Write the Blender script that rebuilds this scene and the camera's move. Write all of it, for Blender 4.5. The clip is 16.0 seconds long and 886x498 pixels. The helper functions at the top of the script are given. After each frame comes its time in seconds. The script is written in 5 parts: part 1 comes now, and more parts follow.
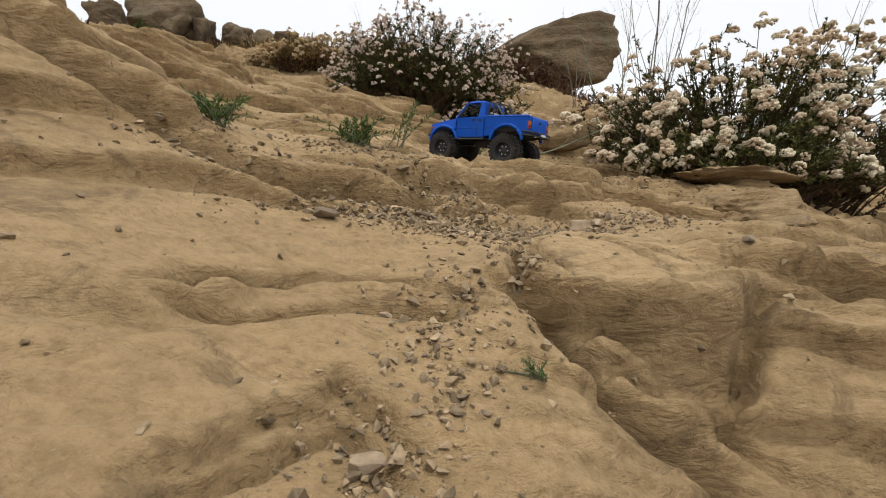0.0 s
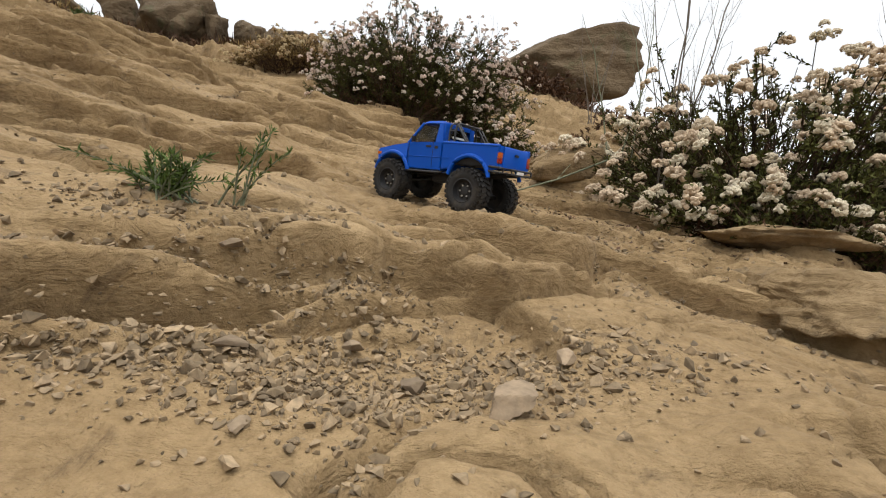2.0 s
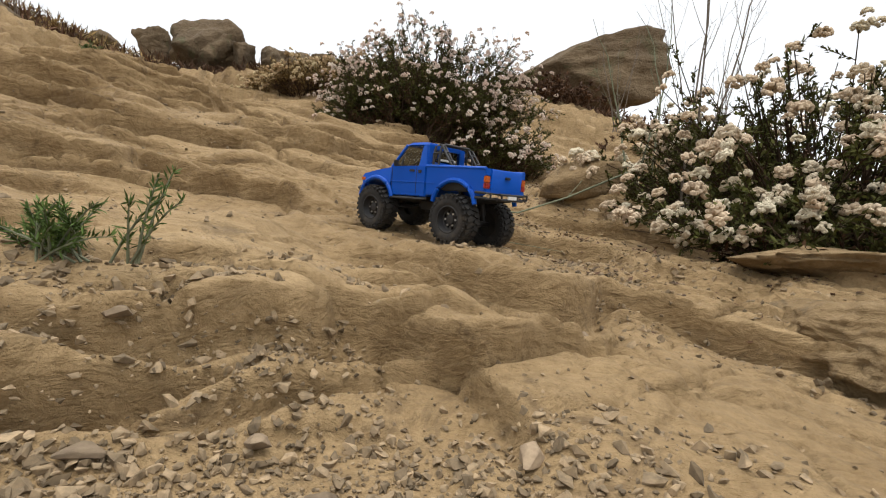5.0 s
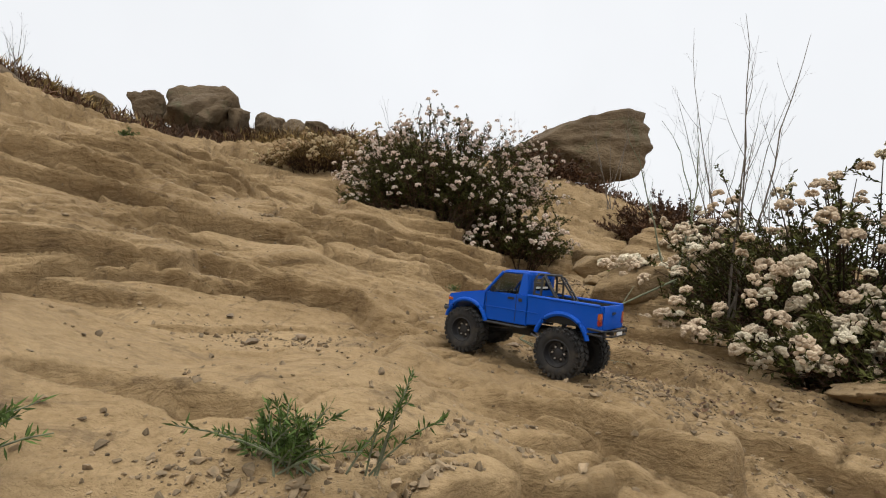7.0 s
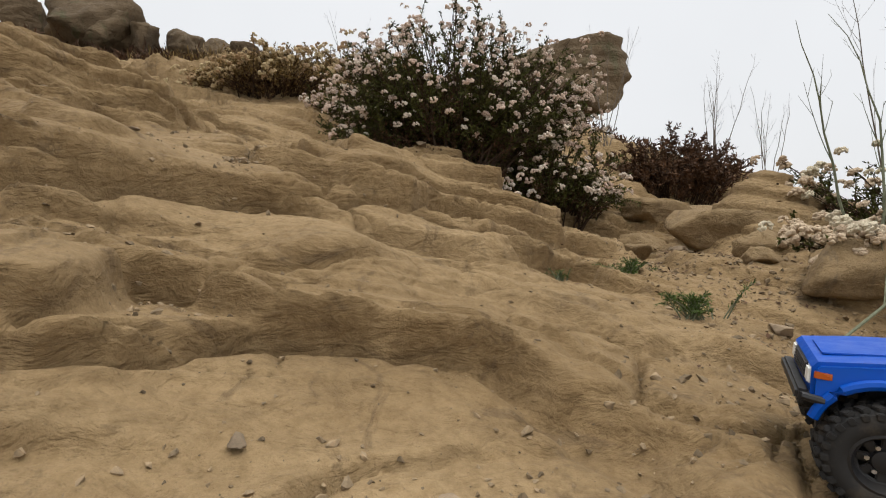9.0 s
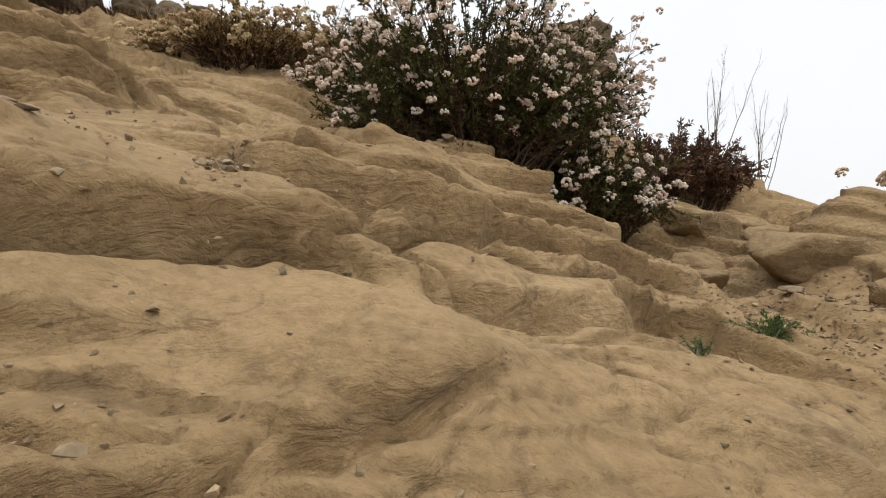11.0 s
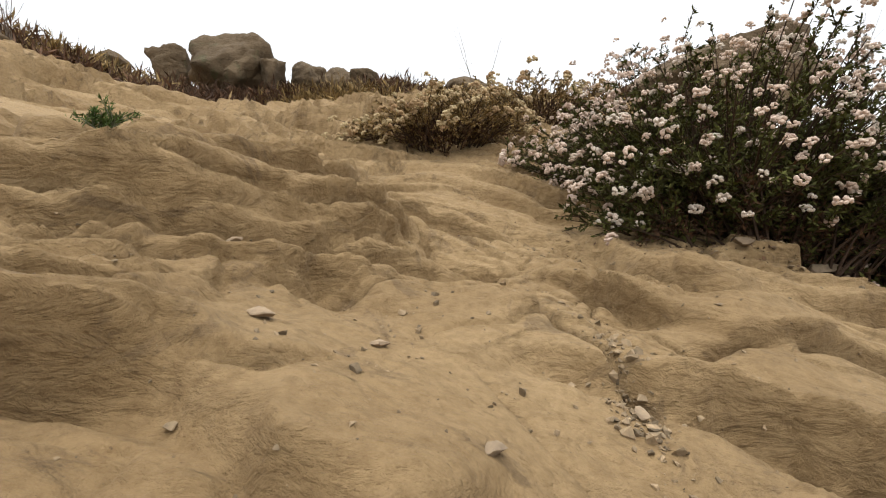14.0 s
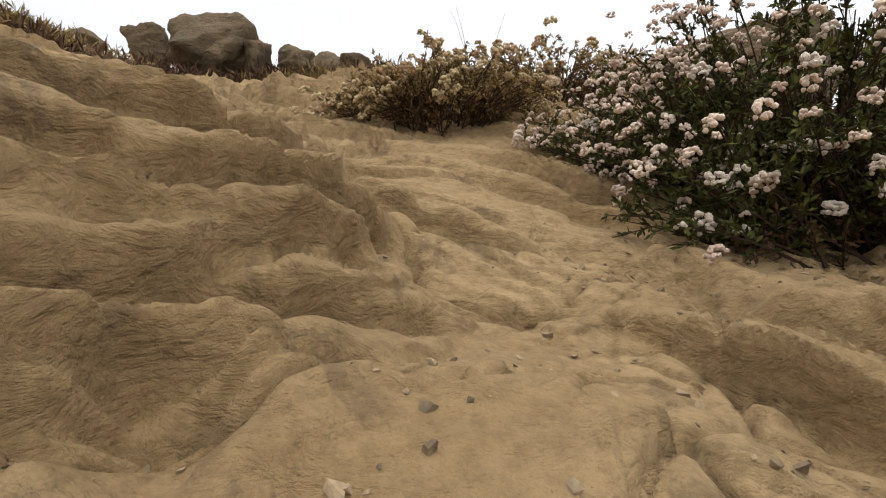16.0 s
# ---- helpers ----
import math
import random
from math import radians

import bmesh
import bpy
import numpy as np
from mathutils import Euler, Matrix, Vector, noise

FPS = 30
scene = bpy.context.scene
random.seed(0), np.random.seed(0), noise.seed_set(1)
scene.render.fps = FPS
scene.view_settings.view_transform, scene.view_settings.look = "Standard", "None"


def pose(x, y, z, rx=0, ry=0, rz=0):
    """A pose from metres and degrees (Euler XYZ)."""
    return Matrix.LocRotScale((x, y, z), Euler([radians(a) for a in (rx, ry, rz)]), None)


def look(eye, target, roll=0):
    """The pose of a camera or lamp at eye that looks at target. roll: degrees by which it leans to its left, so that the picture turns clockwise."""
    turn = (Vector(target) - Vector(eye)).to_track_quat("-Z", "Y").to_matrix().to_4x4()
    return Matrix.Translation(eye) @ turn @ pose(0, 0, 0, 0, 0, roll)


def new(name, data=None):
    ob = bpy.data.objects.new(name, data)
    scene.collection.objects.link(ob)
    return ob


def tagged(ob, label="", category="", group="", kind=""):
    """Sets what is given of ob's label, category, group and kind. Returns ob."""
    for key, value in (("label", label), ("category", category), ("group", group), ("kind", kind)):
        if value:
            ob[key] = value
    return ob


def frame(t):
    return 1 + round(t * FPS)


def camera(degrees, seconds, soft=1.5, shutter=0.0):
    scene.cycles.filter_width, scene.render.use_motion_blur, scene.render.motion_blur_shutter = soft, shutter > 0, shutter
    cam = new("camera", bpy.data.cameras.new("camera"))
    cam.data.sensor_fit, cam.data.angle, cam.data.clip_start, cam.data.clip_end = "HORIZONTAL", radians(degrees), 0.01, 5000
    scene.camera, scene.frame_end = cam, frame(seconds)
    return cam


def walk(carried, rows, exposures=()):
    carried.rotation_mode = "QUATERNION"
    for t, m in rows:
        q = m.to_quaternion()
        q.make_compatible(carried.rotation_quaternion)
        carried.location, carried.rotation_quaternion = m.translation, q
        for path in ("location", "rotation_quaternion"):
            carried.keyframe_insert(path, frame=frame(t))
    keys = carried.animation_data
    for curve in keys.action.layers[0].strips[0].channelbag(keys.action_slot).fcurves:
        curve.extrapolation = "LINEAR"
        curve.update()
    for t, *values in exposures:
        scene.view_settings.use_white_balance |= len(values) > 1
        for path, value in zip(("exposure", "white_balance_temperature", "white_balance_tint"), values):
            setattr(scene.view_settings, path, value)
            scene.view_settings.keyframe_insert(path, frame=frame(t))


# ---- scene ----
cam = camera(86.8, 16.0, soft=1.1)
METRES, EYE, TILT, LEAN, TURN = 2.5, 0.2, -6.0, 0.0, 0.0
ROWS = [
    (0.0, 0.0, 0.0, 0.0, 0.0, 0.0, 0.0),
    (0.5, 0.023, 0.0332, 0.0166, -1.4, 1.0, 1.08),
    (1.0, 0.0337, 0.0637, 0.0298, -5.76, 2.31, -1.76),
    (1.5, 0.0361, 0.0888, 0.0372, -6.04, 1.61, -2.47),
    (2.0, 0.0532, 0.12, 0.0479, 1.63, 0.7, -2.96),
    (2.5, 0.0656, 0.1356, 0.0507, 5.89, -0.94, -0.59),
    (3.0, 0.075, 0.1413, 0.0509, 6.67, -0.27, -0.59),
    (5.5, 0.0798, 0.156, 0.0703, 5.34, 3.0, -1.63),
    (6.0, 0.0605, 0.1541, 0.08, 7.84, 4.55, -1.41),
    (6.5, 0.0359, 0.1441, 0.0952, 4.81, 7.15, -3.6),
    (7.0, -0.001, 0.1432, 0.1056, 2.47, 9.27, -2.06),
    (7.5, -0.0274, 0.1781, 0.1089, 1.88, 10.73, -1.25),
    (8.0, -0.0757, 0.266, 0.1297, 0.54, 7.98, -0.91),
    (8.5, -0.1005, 0.3161, 0.1454, -1.99, 4.34, -0.23),
    (9.0, -0.1323, 0.3573, 0.1583, -5.0, 1.85, 0.17),
    (11.5, -0.1966, 0.504, 0.2147, -9.76, -0.04, -1.09),
    (12.0, -0.2109, 0.5201, 0.2345, -7.98, -0.09, -1.57),
    (12.5, -0.2248, 0.5307, 0.2453, -3.83, 0.11, -2.04),
    (13.0, -0.2507, 0.5335, 0.2572, 2.34, 0.7, -1.7),
    (13.5, -0.2737, 0.5362, 0.2699, 6.84, 1.48, -0.91),
    (14.0, -0.2955, 0.5471, 0.283, 6.45, 2.72, 0.17),
    (14.5, -0.2973, 0.5648, 0.2911, 3.75, 4.23, -0.4),
    (15.0, -0.2996, 0.5919, 0.2917, 2.84, 5.3, -1.07),
    (15.5, -0.3022, 0.6201, 0.2906, 2.77, 3.89, -0.57),
    (16.0, -0.3133, 0.6799, 0.3, 5.51, 2.08, -0.59),
]
walk(cam, [(t, pose(0, 0, EYE, TILT, LEAN, TURN) @ pose(METRES * x, METRES * y, METRES * z, 90 + pitch, roll, yaw)) for t, x, y, z, yaw, pitch, roll in ROWS],
     exposures=[(0.0, -0.25), (3.0, -0.15), (6.0, -0.15), (7.0, -0.35), (8.0, -0.72), (8.5, -0.65), (9.2, -0.38), (11.5, -0.2), (13.0, -0.02), (16.0, -0.2)])

# ---- world and light: a bright overcast day ----
world = bpy.data.worlds.new("overcast_sky")
scene.world = world
world.use_nodes = True
wt = world.node_tree
sky = wt.nodes.new("ShaderNodeTexSky")
sky.sky_type, sky.sun_disc = "NISHITA", False
sky.sun_elevation, sky.sun_rotation = radians(72), radians(150)
sky.air_density, sky.dust_density, sky.ozone_density = 1.0, 6.0, 1.0
# a thick, even layer of cloud over the sky
cloud = wt.nodes.new("ShaderNodeTexNoise")
cloud.inputs["Scale"].default_value, cloud.inputs["Detail"].default_value = 1.6, 4.0
tone = wt.nodes.new("ShaderNodeMapRange")
tone.inputs["To Min"].default_value, tone.inputs["To Max"].default_value = 7.4, 9.2
wt.links.new(cloud.outputs["Fac"], tone.inputs["Value"])
grey = wt.nodes.new("ShaderNodeCombineColor")
for k, gain in enumerate((0.985, 1.0, 1.02)):
    g = wt.nodes.new("ShaderNodeMath")
    g.operation = "MULTIPLY"
    g.inputs[1].default_value = gain
    wt.links.new(tone.outputs["Result"], g.inputs[0])
    wt.links.new(g.outputs[0], grey.inputs[k])
# an overcast sky is brighter overhead than at the horizon
ways = wt.nodes.new("ShaderNodeTexCoord")
split = wt.nodes.new("ShaderNodeSeparateXYZ")
wt.links.new(ways.outputs["Generated"], split.inputs[0])
lift = wt.nodes.new("ShaderNodeMapRange")
lift.inputs["From Min"].default_value, lift.inputs["From Max"].default_value = 0.55, 1.0
lift.inputs["To Min"].default_value, lift.inputs["To Max"].default_value = 1.0, 3.5
wt.links.new(split.outputs["Z"], lift.inputs["Value"])
dome = wt.nodes.new("ShaderNodeVectorMath")
dome.operation = "SCALE"
wt.links.new(grey.outputs["Color"], dome.inputs[0])
wt.links.new(lift.outputs["Result"], dome.inputs["Scale"])
cover = wt.nodes.new("ShaderNodeMix")
cover.data_type = "RGBA"
cover.inputs[0].default_value = 0.9
wt.links.new(sky.outputs["Color"], cover.inputs[6])
wt.links.new(dome.outputs[0], cover.inputs[7])
wt.links.new(cover.outputs[2], wt.nodes["Background"].inputs["Color"])
wt.nodes["Background"].inputs["Strength"].default_value = 0.15
sun = new("sun", bpy.data.lights.new("sun", "SUN"))
sun.data.energy, sun.data.angle, sun.data.color = 1.1, radians(18), (1.0, 0.95, 0.87)
sun.matrix_world = look((0, 0, 0), (-math.sin(radians(150)) * math.cos(radians(72)), -math.cos(radians(150)) * math.cos(radians(72)), -math.sin(radians(72))))

# ---- materials ----
def mat(name, rough=0.7, metal=0.0, spec=0.5):
    m = bpy.data.materials.new(name)
    m.use_nodes = True
    b = m.node_tree.nodes["Principled BSDF"]
    b.inputs["Roughness"].default_value = rough
    b.inputs["Metallic"].default_value = metal
    b.inputs["Specular IOR Level"].default_value = spec
    return m, m.node_tree, b


def node(nt, kind, **values):
    n = nt.nodes.new(kind)
    for k, v in values.items():
        n.inputs[k.replace("_", " ")].default_value = v
    return n


def noise_node(nt, scale, detail=6.0, rough=0.6, distort=0.0, stretch=(1, 1, 1), turn=(0, 0, 0)):
    co = nt.nodes.new("ShaderNodeTexCoord")
    mp = nt.nodes.new("ShaderNodeMapping")
    mp.inputs["Scale"].default_value = stretch
    mp.inputs["Rotation"].default_value = turn
    nt.links.new(co.outputs["Object"], mp.inputs["Vector"])
    n = node(nt, "ShaderNodeTexNoise", Scale=scale, Detail=detail, Roughness=rough, Distortion=distort)
    nt.links.new(mp.outputs["Vector"], n.inputs["Vector"])
    return n


def ramp(nt, source, stops):
    r = nt.nodes.new("ShaderNodeValToRGB")
    e = r.color_ramp.elements
    while len(e) < len(stops):
        e.new(0.5)
    for el, (at, col) in zip(e, stops):
        el.position = at
        el.color = (*col, 1) if len(col) == 3 else col
    nt.links.new(source, r.inputs["Fac"])
    return r.outputs["Color"]


def mix(nt, a, b, fac, mode="MIX"):
    n = nt.nodes.new("ShaderNodeMix")
    n.data_type, n.blend_type = "RGBA", mode
    for sock, v in ((n.inputs[6], a), (n.inputs[7], b)):
        if isinstance(v, tuple):
            sock.default_value = (*v, 1)
        else:
            nt.links.new(v, sock)
    if isinstance(fac, float):
        n.inputs[0].default_value = fac
    else:
        nt.links.new(fac, n.inputs[0])
    return n.outputs[2]


def bump(nt, bsdf, layers):
    """layers: (height socket, strength, distance in metres)"""
    last = None
    for h, strength, dist in layers:
        b = nt.nodes.new("ShaderNodeBump")
        b.inputs["Strength"].default_value = strength
        b.inputs["Distance"].default_value = dist
        nt.links.new(h, b.inputs["Height"])
        if last:
            nt.links.new(last, b.inputs["Normal"])
        last = b.outputs["Normal"]
    nt.links.new(last, bsdf.inputs["Normal"])


def sandstone(name, light, mid, dark, stain, stain_amount=0.5, scale=1.0):
    m, nt, b = mat(name, 0.92, 0, 0.25)
    broad = noise_node(nt, 2.2 / scale, 5, 0.6, 0.4)
    beds = noise_node(nt, 3.0 / scale, 8, 0.68, 0.6, (1, 1, 9), (0, 0.18, 0))
    fine = noise_node(nt, 90 / scale, 8, 0.7)
    grain = noise_node(nt, 700 / scale, 3, 0.6)
    patch = noise_node(nt, 9.0 / scale, 10, 0.74, 1.2)
    c = mix(nt, mid, light, ramp(nt, broad.outputs["Fac"], [(0.36, (0, 0, 0)), (0.64, (1, 1, 1))]))
    c = mix(nt, c, dark, ramp(nt, beds.outputs["Fac"], [(0.56, (0, 0, 0)), (0.66, (0.14, 0.14, 0.14))]))
    strata = noise_node(nt, 7.0 / scale, 7, 0.7, 0.7, (0.8, 0.8, 6), (0, 0.2, 0))
    c = mix(nt, c, dark, ramp(nt, strata.outputs["Fac"], [(0.57, (0, 0, 0)), (0.66, (0.16, 0.16, 0.16))]))
    c = mix(nt, c, stain, ramp(nt, patch.outputs["Fac"], [(0.555, (0, 0, 0)), (0.62, (stain_amount,) * 3)]))
    c = mix(nt, c, (0.55, 0.5, 0.42), ramp(nt, fine.outputs["Fac"], [(0.42, (0.0, 0.0, 0.0)), (0.64, (0.5, 0.5, 0.5))]), "MULTIPLY")
    c = mix(nt, c, (0.62, 0.6, 0.56), ramp(nt, grain.outputs["Fac"], [(0.35, (0.0, 0.0, 0.0)), (0.7, (0.3, 0.3, 0.3))]), "MULTIPLY")
    # joints: thin dark lines between broken blocks, drawn out along the beds
    co2 = nt.nodes.new("ShaderNodeTexCoord")
    sway = noise_node(nt, 7.0 / scale, 5, 0.6)
    lines = []
    for size, wide, stretch in ((6.0, 0.022, (0.6, 1.5, 3.0)), (19.0, 0.045, (0.6, 1.5, 3.5))):
        add = nt.nodes.new("ShaderNodeVectorMath")
        add.operation = "MULTIPLY_ADD"
        nt.links.new(sway.outputs["Color"], add.inputs[0])
        add.inputs[1].default_value = (0.07 * scale,) * 3
        nt.links.new(co2.outputs["Object"], add.inputs[2])
        mp = nt.nodes.new("ShaderNodeMapping")
        mp.inputs["Scale"].default_value = stretch
        mp.inputs["Rotation"].default_value = (0, 0.18, 0.45)
        nt.links.new(add.outputs[0], mp.inputs["Vector"])
        vor = nt.nodes.new("ShaderNodeTexVoronoi")
        vor.feature = "DISTANCE_TO_EDGE"
        vor.inputs["Scale"].default_value = size / scale
        nt.links.new(mp.outputs["Vector"], vor.inputs["Vector"])
        lines.append(ramp(nt, vor.outputs["Distance"], [(0.0, (1, 1, 1)), (wide, (0, 0, 0))]))
    where = [ramp(nt, noise_node(nt, k / scale, 4, 0.65).outputs["Fac"], [(0.47, (0, 0, 0)), (0.60, (1, 1, 1))]) for k in (4.0, 9.0)]
    veins = mix(nt, mix(nt, (0.0, 0.0, 0.0), lines[0], where[0]), mix(nt, (0.0, 0.0, 0.0), lines[1], where[1]), 1.0, "LIGHTEN")
    fade = mix(nt, (0.0, 0.0, 0.0), veins, 0.14)
    c = mix(nt, c, dark, fade)
    specks = ramp(nt, noise_node(nt, 260 / scale, 5, 0.75).outputs["Fac"], [(0.62, (0, 0, 0)), (0.70, (0.6, 0.6, 0.6))])
    c = mix(nt, c, dark, specks)
    nt.links.new(c, b.inputs["Base Color"])
    deep = nt.nodes.new("ShaderNodeInvert")
    nt.links.new(veins, deep.inputs["Color"])
    pits = nt.nodes.new("ShaderNodeTexVoronoi")
    pits.inputs["Scale"].default_value = 55 / scale
    co = nt.nodes.new("ShaderNodeTexCoord")
    nt.links.new(co.outputs["Object"], pits.inputs["Vector"])
    pit = ramp(nt, pits.outputs["Distance"], [(0.0, (0, 0, 0)), (0.22, (1, 1, 1))])
    chip = noise_node(nt, 24 / scale, 6, 0.62, 0.5, (0.8, 1.3, 1.6), (0, 0.18, 0.4))
    lam = noise_node(nt, 9.0 / scale, 8, 0.68, 0.6, (1, 1, 6), (0, 0.18, 0))
    bump(nt, b, [(deep.outputs["Color"], 0.3, 0.002 * scale), (lam.outputs["Fac"], 0.7, 0.005 * scale), (chip.outputs["Fac"], 1.0, 0.014 * scale), (fine.outputs["Fac"], 0.9, 0.0032 * scale), (pit, 0.18, 0.001 * scale), (grain.outputs["Fac"], 0.5, 0.0003 * scale)])
    return m


def plain(name, a, b_col, scale=60.0, rough=0.7, metal=0.0, relief=0.0006, per_object=0.0, spec=0.5, per_island=0.0):
    m, nt, b = mat(name, rough, metal, spec)
    n = noise_node(nt, scale, 6, 0.65)
    c = mix(nt, a, b_col, ramp(nt, n.outputs["Fac"], [(0.35, (0, 0, 0)), (0.68, (1, 1, 1))]))
    if per_object or per_island:
        if per_object:
            src = nt.nodes.new("ShaderNodeObjectInfo").outputs["Random"]
        else:
            src = nt.nodes.new("ShaderNodeNewGeometry").outputs["Random Per Island"]
        amount = per_object or per_island
        hsv = nt.nodes.new("ShaderNodeHueSaturation")
        mr = nt.nodes.new("ShaderNodeMapRange")
        mr.inputs["To Min"].default_value, mr.inputs["To Max"].default_value = 1 - amount, 1 + amount
        nt.links.new(src, mr.inputs["Value"])
        nt.links.new(mr.outputs["Result"], hsv.inputs["Value"])
        nt.links.new(c, hsv.inputs["Color"])
        c = hsv.outputs["Color"]
    nt.links.new(c, b.inputs["Base Color"])
    if relief:
        bump(nt, b, [(n.outputs["Fac"], 0.6, relief)])
    return m


SANDSTONE = sandstone("sandstone", (0.318, 0.221, 0.114), (0.228, 0.151, 0.072), (0.062, 0.038, 0.019), (0.12, 0.08, 0.042), 0.6)
BOULDER = sandstone("weathered_sandstone", (0.165, 0.118, 0.068), (0.10, 0.07, 0.04), (0.035, 0.026, 0.017), (0.085, 0.08, 0.038), 0.8, 4.0)
PALE_BOULDER = sandstone("pale_boulder_sandstone", (0.29, 0.205, 0.11), (0.215, 0.146, 0.073), (0.08, 0.056, 0.034), (0.10, 0.078, 0.052), 0.5, 1.2)
GRAVEL = plain("gravel_stone", (0.25, 0.18, 0.105), (0.13, 0.097, 0.06), 160, 0.9, relief=0.001, per_island=0.45, spec=0.25)
STONE = plain("loose_stone", (0.25, 0.185, 0.118), (0.15, 0.11, 0.072), 90, 0.9, relief=0.0015, per_object=0.3, spec=0.25)
TWIG = plain("brown_twig", (0.06, 0.038, 0.024), (0.03, 0.02, 0.014), 200, 0.9, relief=0, spec=0.08, per_island=0.35)
BARE = plain("grey_bare_stem", (0.17, 0.14, 0.11), (0.09, 0.075, 0.06), 120, 0.85, relief=0, spec=0.2)
GREEN_STEM = plain("green_stem", (0.15, 0.16, 0.095), (0.085, 0.09, 0.055), 120, 0.7, relief=0, spec=0.3)
LEAF = plain("dark_green_leaf", (0.072, 0.076, 0.02), (0.034, 0.033, 0.011), 40, 0.85, relief=0, spec=0.08, per_island=0.55)
WEED = plain("weed_leaf", (0.075, 0.115, 0.028), (0.045, 0.07, 0.02), 60, 0.8, relief=0, spec=0.1, per_island=0.4)
OCHRE = plain("dry_ochre_leaf", (0.24, 0.16, 0.06), (0.13, 0.085, 0.032), 30, 0.8, relief=0, spec=0.2, per_island=0.5)
RUST = plain("rust_brown_leaf", (0.10, 0.05, 0.024), (0.05, 0.029, 0.017), 30, 0.8, relief=0, spec=0.2, per_island=0.5)
STRAW = plain("straw_grass", (0.32, 0.24, 0.12), (0.18, 0.12, 0.06), 30, 0.85, relief=0, spec=0.2, per_island=0.4)


def flower_material(name, a, b_col):
    m, nt, b = mat(name, 0.85, 0, 0.2)
    n = noise_node(nt, 140, 5, 0.7)
    rnd = nt.nodes.new("ShaderNodeObjectInfo").outputs["Random"]
    c = mix(nt, a, b_col, ramp(nt, rnd, [(0.3, (0, 0, 0)), (0.95, (1, 1, 1))]))
    c = mix(nt, c, (0.26, 0.165, 0.11), ramp(nt, n.outputs["Fac"], [(0.50, (0, 0, 0)), (0.72, (0.75, 0.75, 0.75))]))
    nt.links.new(c, b.inputs["Base Color"])
    bump(nt, b, [(n.outputs["Fac"], 0.8, 0.0015)])
    return m


FLOWER = flower_material("cream_flower", (0.62, 0.555, 0.41), (0.46, 0.36, 0.25))
PINK_FLOWER = flower_material("pinkish_flower", (0.66, 0.58, 0.49), (0.52, 0.39, 0.31))
DRY_FLOWER = flower_material("ochre_flower", (0.46, 0.37, 0.21), (0.32, 0.21, 0.11))


# ---- shaping helpers ----
def part(name, bm, material, parent=None, label="", smooth=True):
    me = bpy.data.meshes.new(name)
    bm.to_mesh(me)
    bm.free()
    me.materials.append(material)
    if smooth:
        me.shade_smooth()
        me.set_sharp_from_angle(angle=radians(40))
    ob = new(name, me)
    if parent:
        ob.parent = parent
    return tagged(ob, label) if label else ob


def raw_mesh(name, verts, faces, material, parent=None, label=""):
    me = bpy.data.meshes.new(name)
    me.from_pydata(verts, [], faces)
    me.materials.append(material)
    ob = new(name, me)
    if parent:
        ob.parent = parent
    return tagged(ob, label) if label else ob


def box(bm, x0, x1, y0, y1, z0, z1, bevel=0.0, m=None):
    r = bmesh.ops.create_cube(bm, size=1)
    vs = r["verts"]
    for v in vs:
        v.co = Vector(((x0 + x1) / 2 + v.co.x * (x1 - x0), (y0 + y1) / 2 + v.co.y * (y1 - y0), (z0 + z1) / 2 + v.co.z * (z1 - z0)))
        if m:
            v.co = m @ v.co
    if bevel:
        es = list({e for v in vs for e in v.link_edges})
        bmesh.ops.bevel(bm, geom=es, offset=bevel, segments=2, affect="EDGES")
    return bm


def prism(bm, profile, y0, y1, bevel=0.0, taper=None):
    """A side profile of (x, z) carried from y0 to y1; taper(x, z) scales y."""
    a = [bm.verts.new((x, y0 * (taper(x, z) if taper else 1), z)) for x, z in profile]
    b = [bm.verts.new((x, y1 * (taper(x, z) if taper else 1), z)) for x, z in profile]
    n = len(profile)
    fs = [bm.faces.new(a), bm.faces.new(b[::-1])]
    for i in range(n):
        fs.append(bm.faces.new((a[i], b[i], b[(i + 1) % n], a[(i + 1) % n])))
    bmesh.ops.recalc_face_normals(bm, faces=fs)
    if bevel:
        es = [e for f in fs[:2] for e in f.edges]
        bmesh.ops.bevel(bm, geom=es, offset=bevel, segments=2, affect="EDGES")
    return bm


def tube_data(points, radii, sides=6):
    """Vertices and faces of a tube along points."""
    pts = [Vector(p) for p in points]
    vs, fs = [], []
    for i, p in enumerate(pts):
        d = (pts[min(i + 1, len(pts) - 1)] - pts[max(i - 1, 0)])
        d = d.normalized() if d.length else Vector((0, 0, 1))
        u = d.orthogonal().normalized()
        w = d.cross(u)
        r = radii[i] if isinstance(radii, (list, tuple)) else radii
        vs += [p + r * (math.cos(2 * math.pi * k / sides) * u + math.sin(2 * math.pi * k / sides) * w) for k in range(sides)]
    for i in range(len(pts) - 1):
        for k in range(sides):
            a, b = i * sides + k, i * sides + (k + 1) % sides
            fs.append((a, b, b + sides, a + sides))
    fs.append(tuple(range(sides))[::-1])
    fs.append(tuple(range((len(pts) - 1) * sides, len(pts) * sides)))
    return vs, fs


def tube(bm, points, radii, sides=8):
    vs, fs = tube_data(points, radii, sides)
    made = [bm.verts.new(v) for v in vs]
    for f in fs:
        bm.faces.new([made[i] for i in f])
    return bm


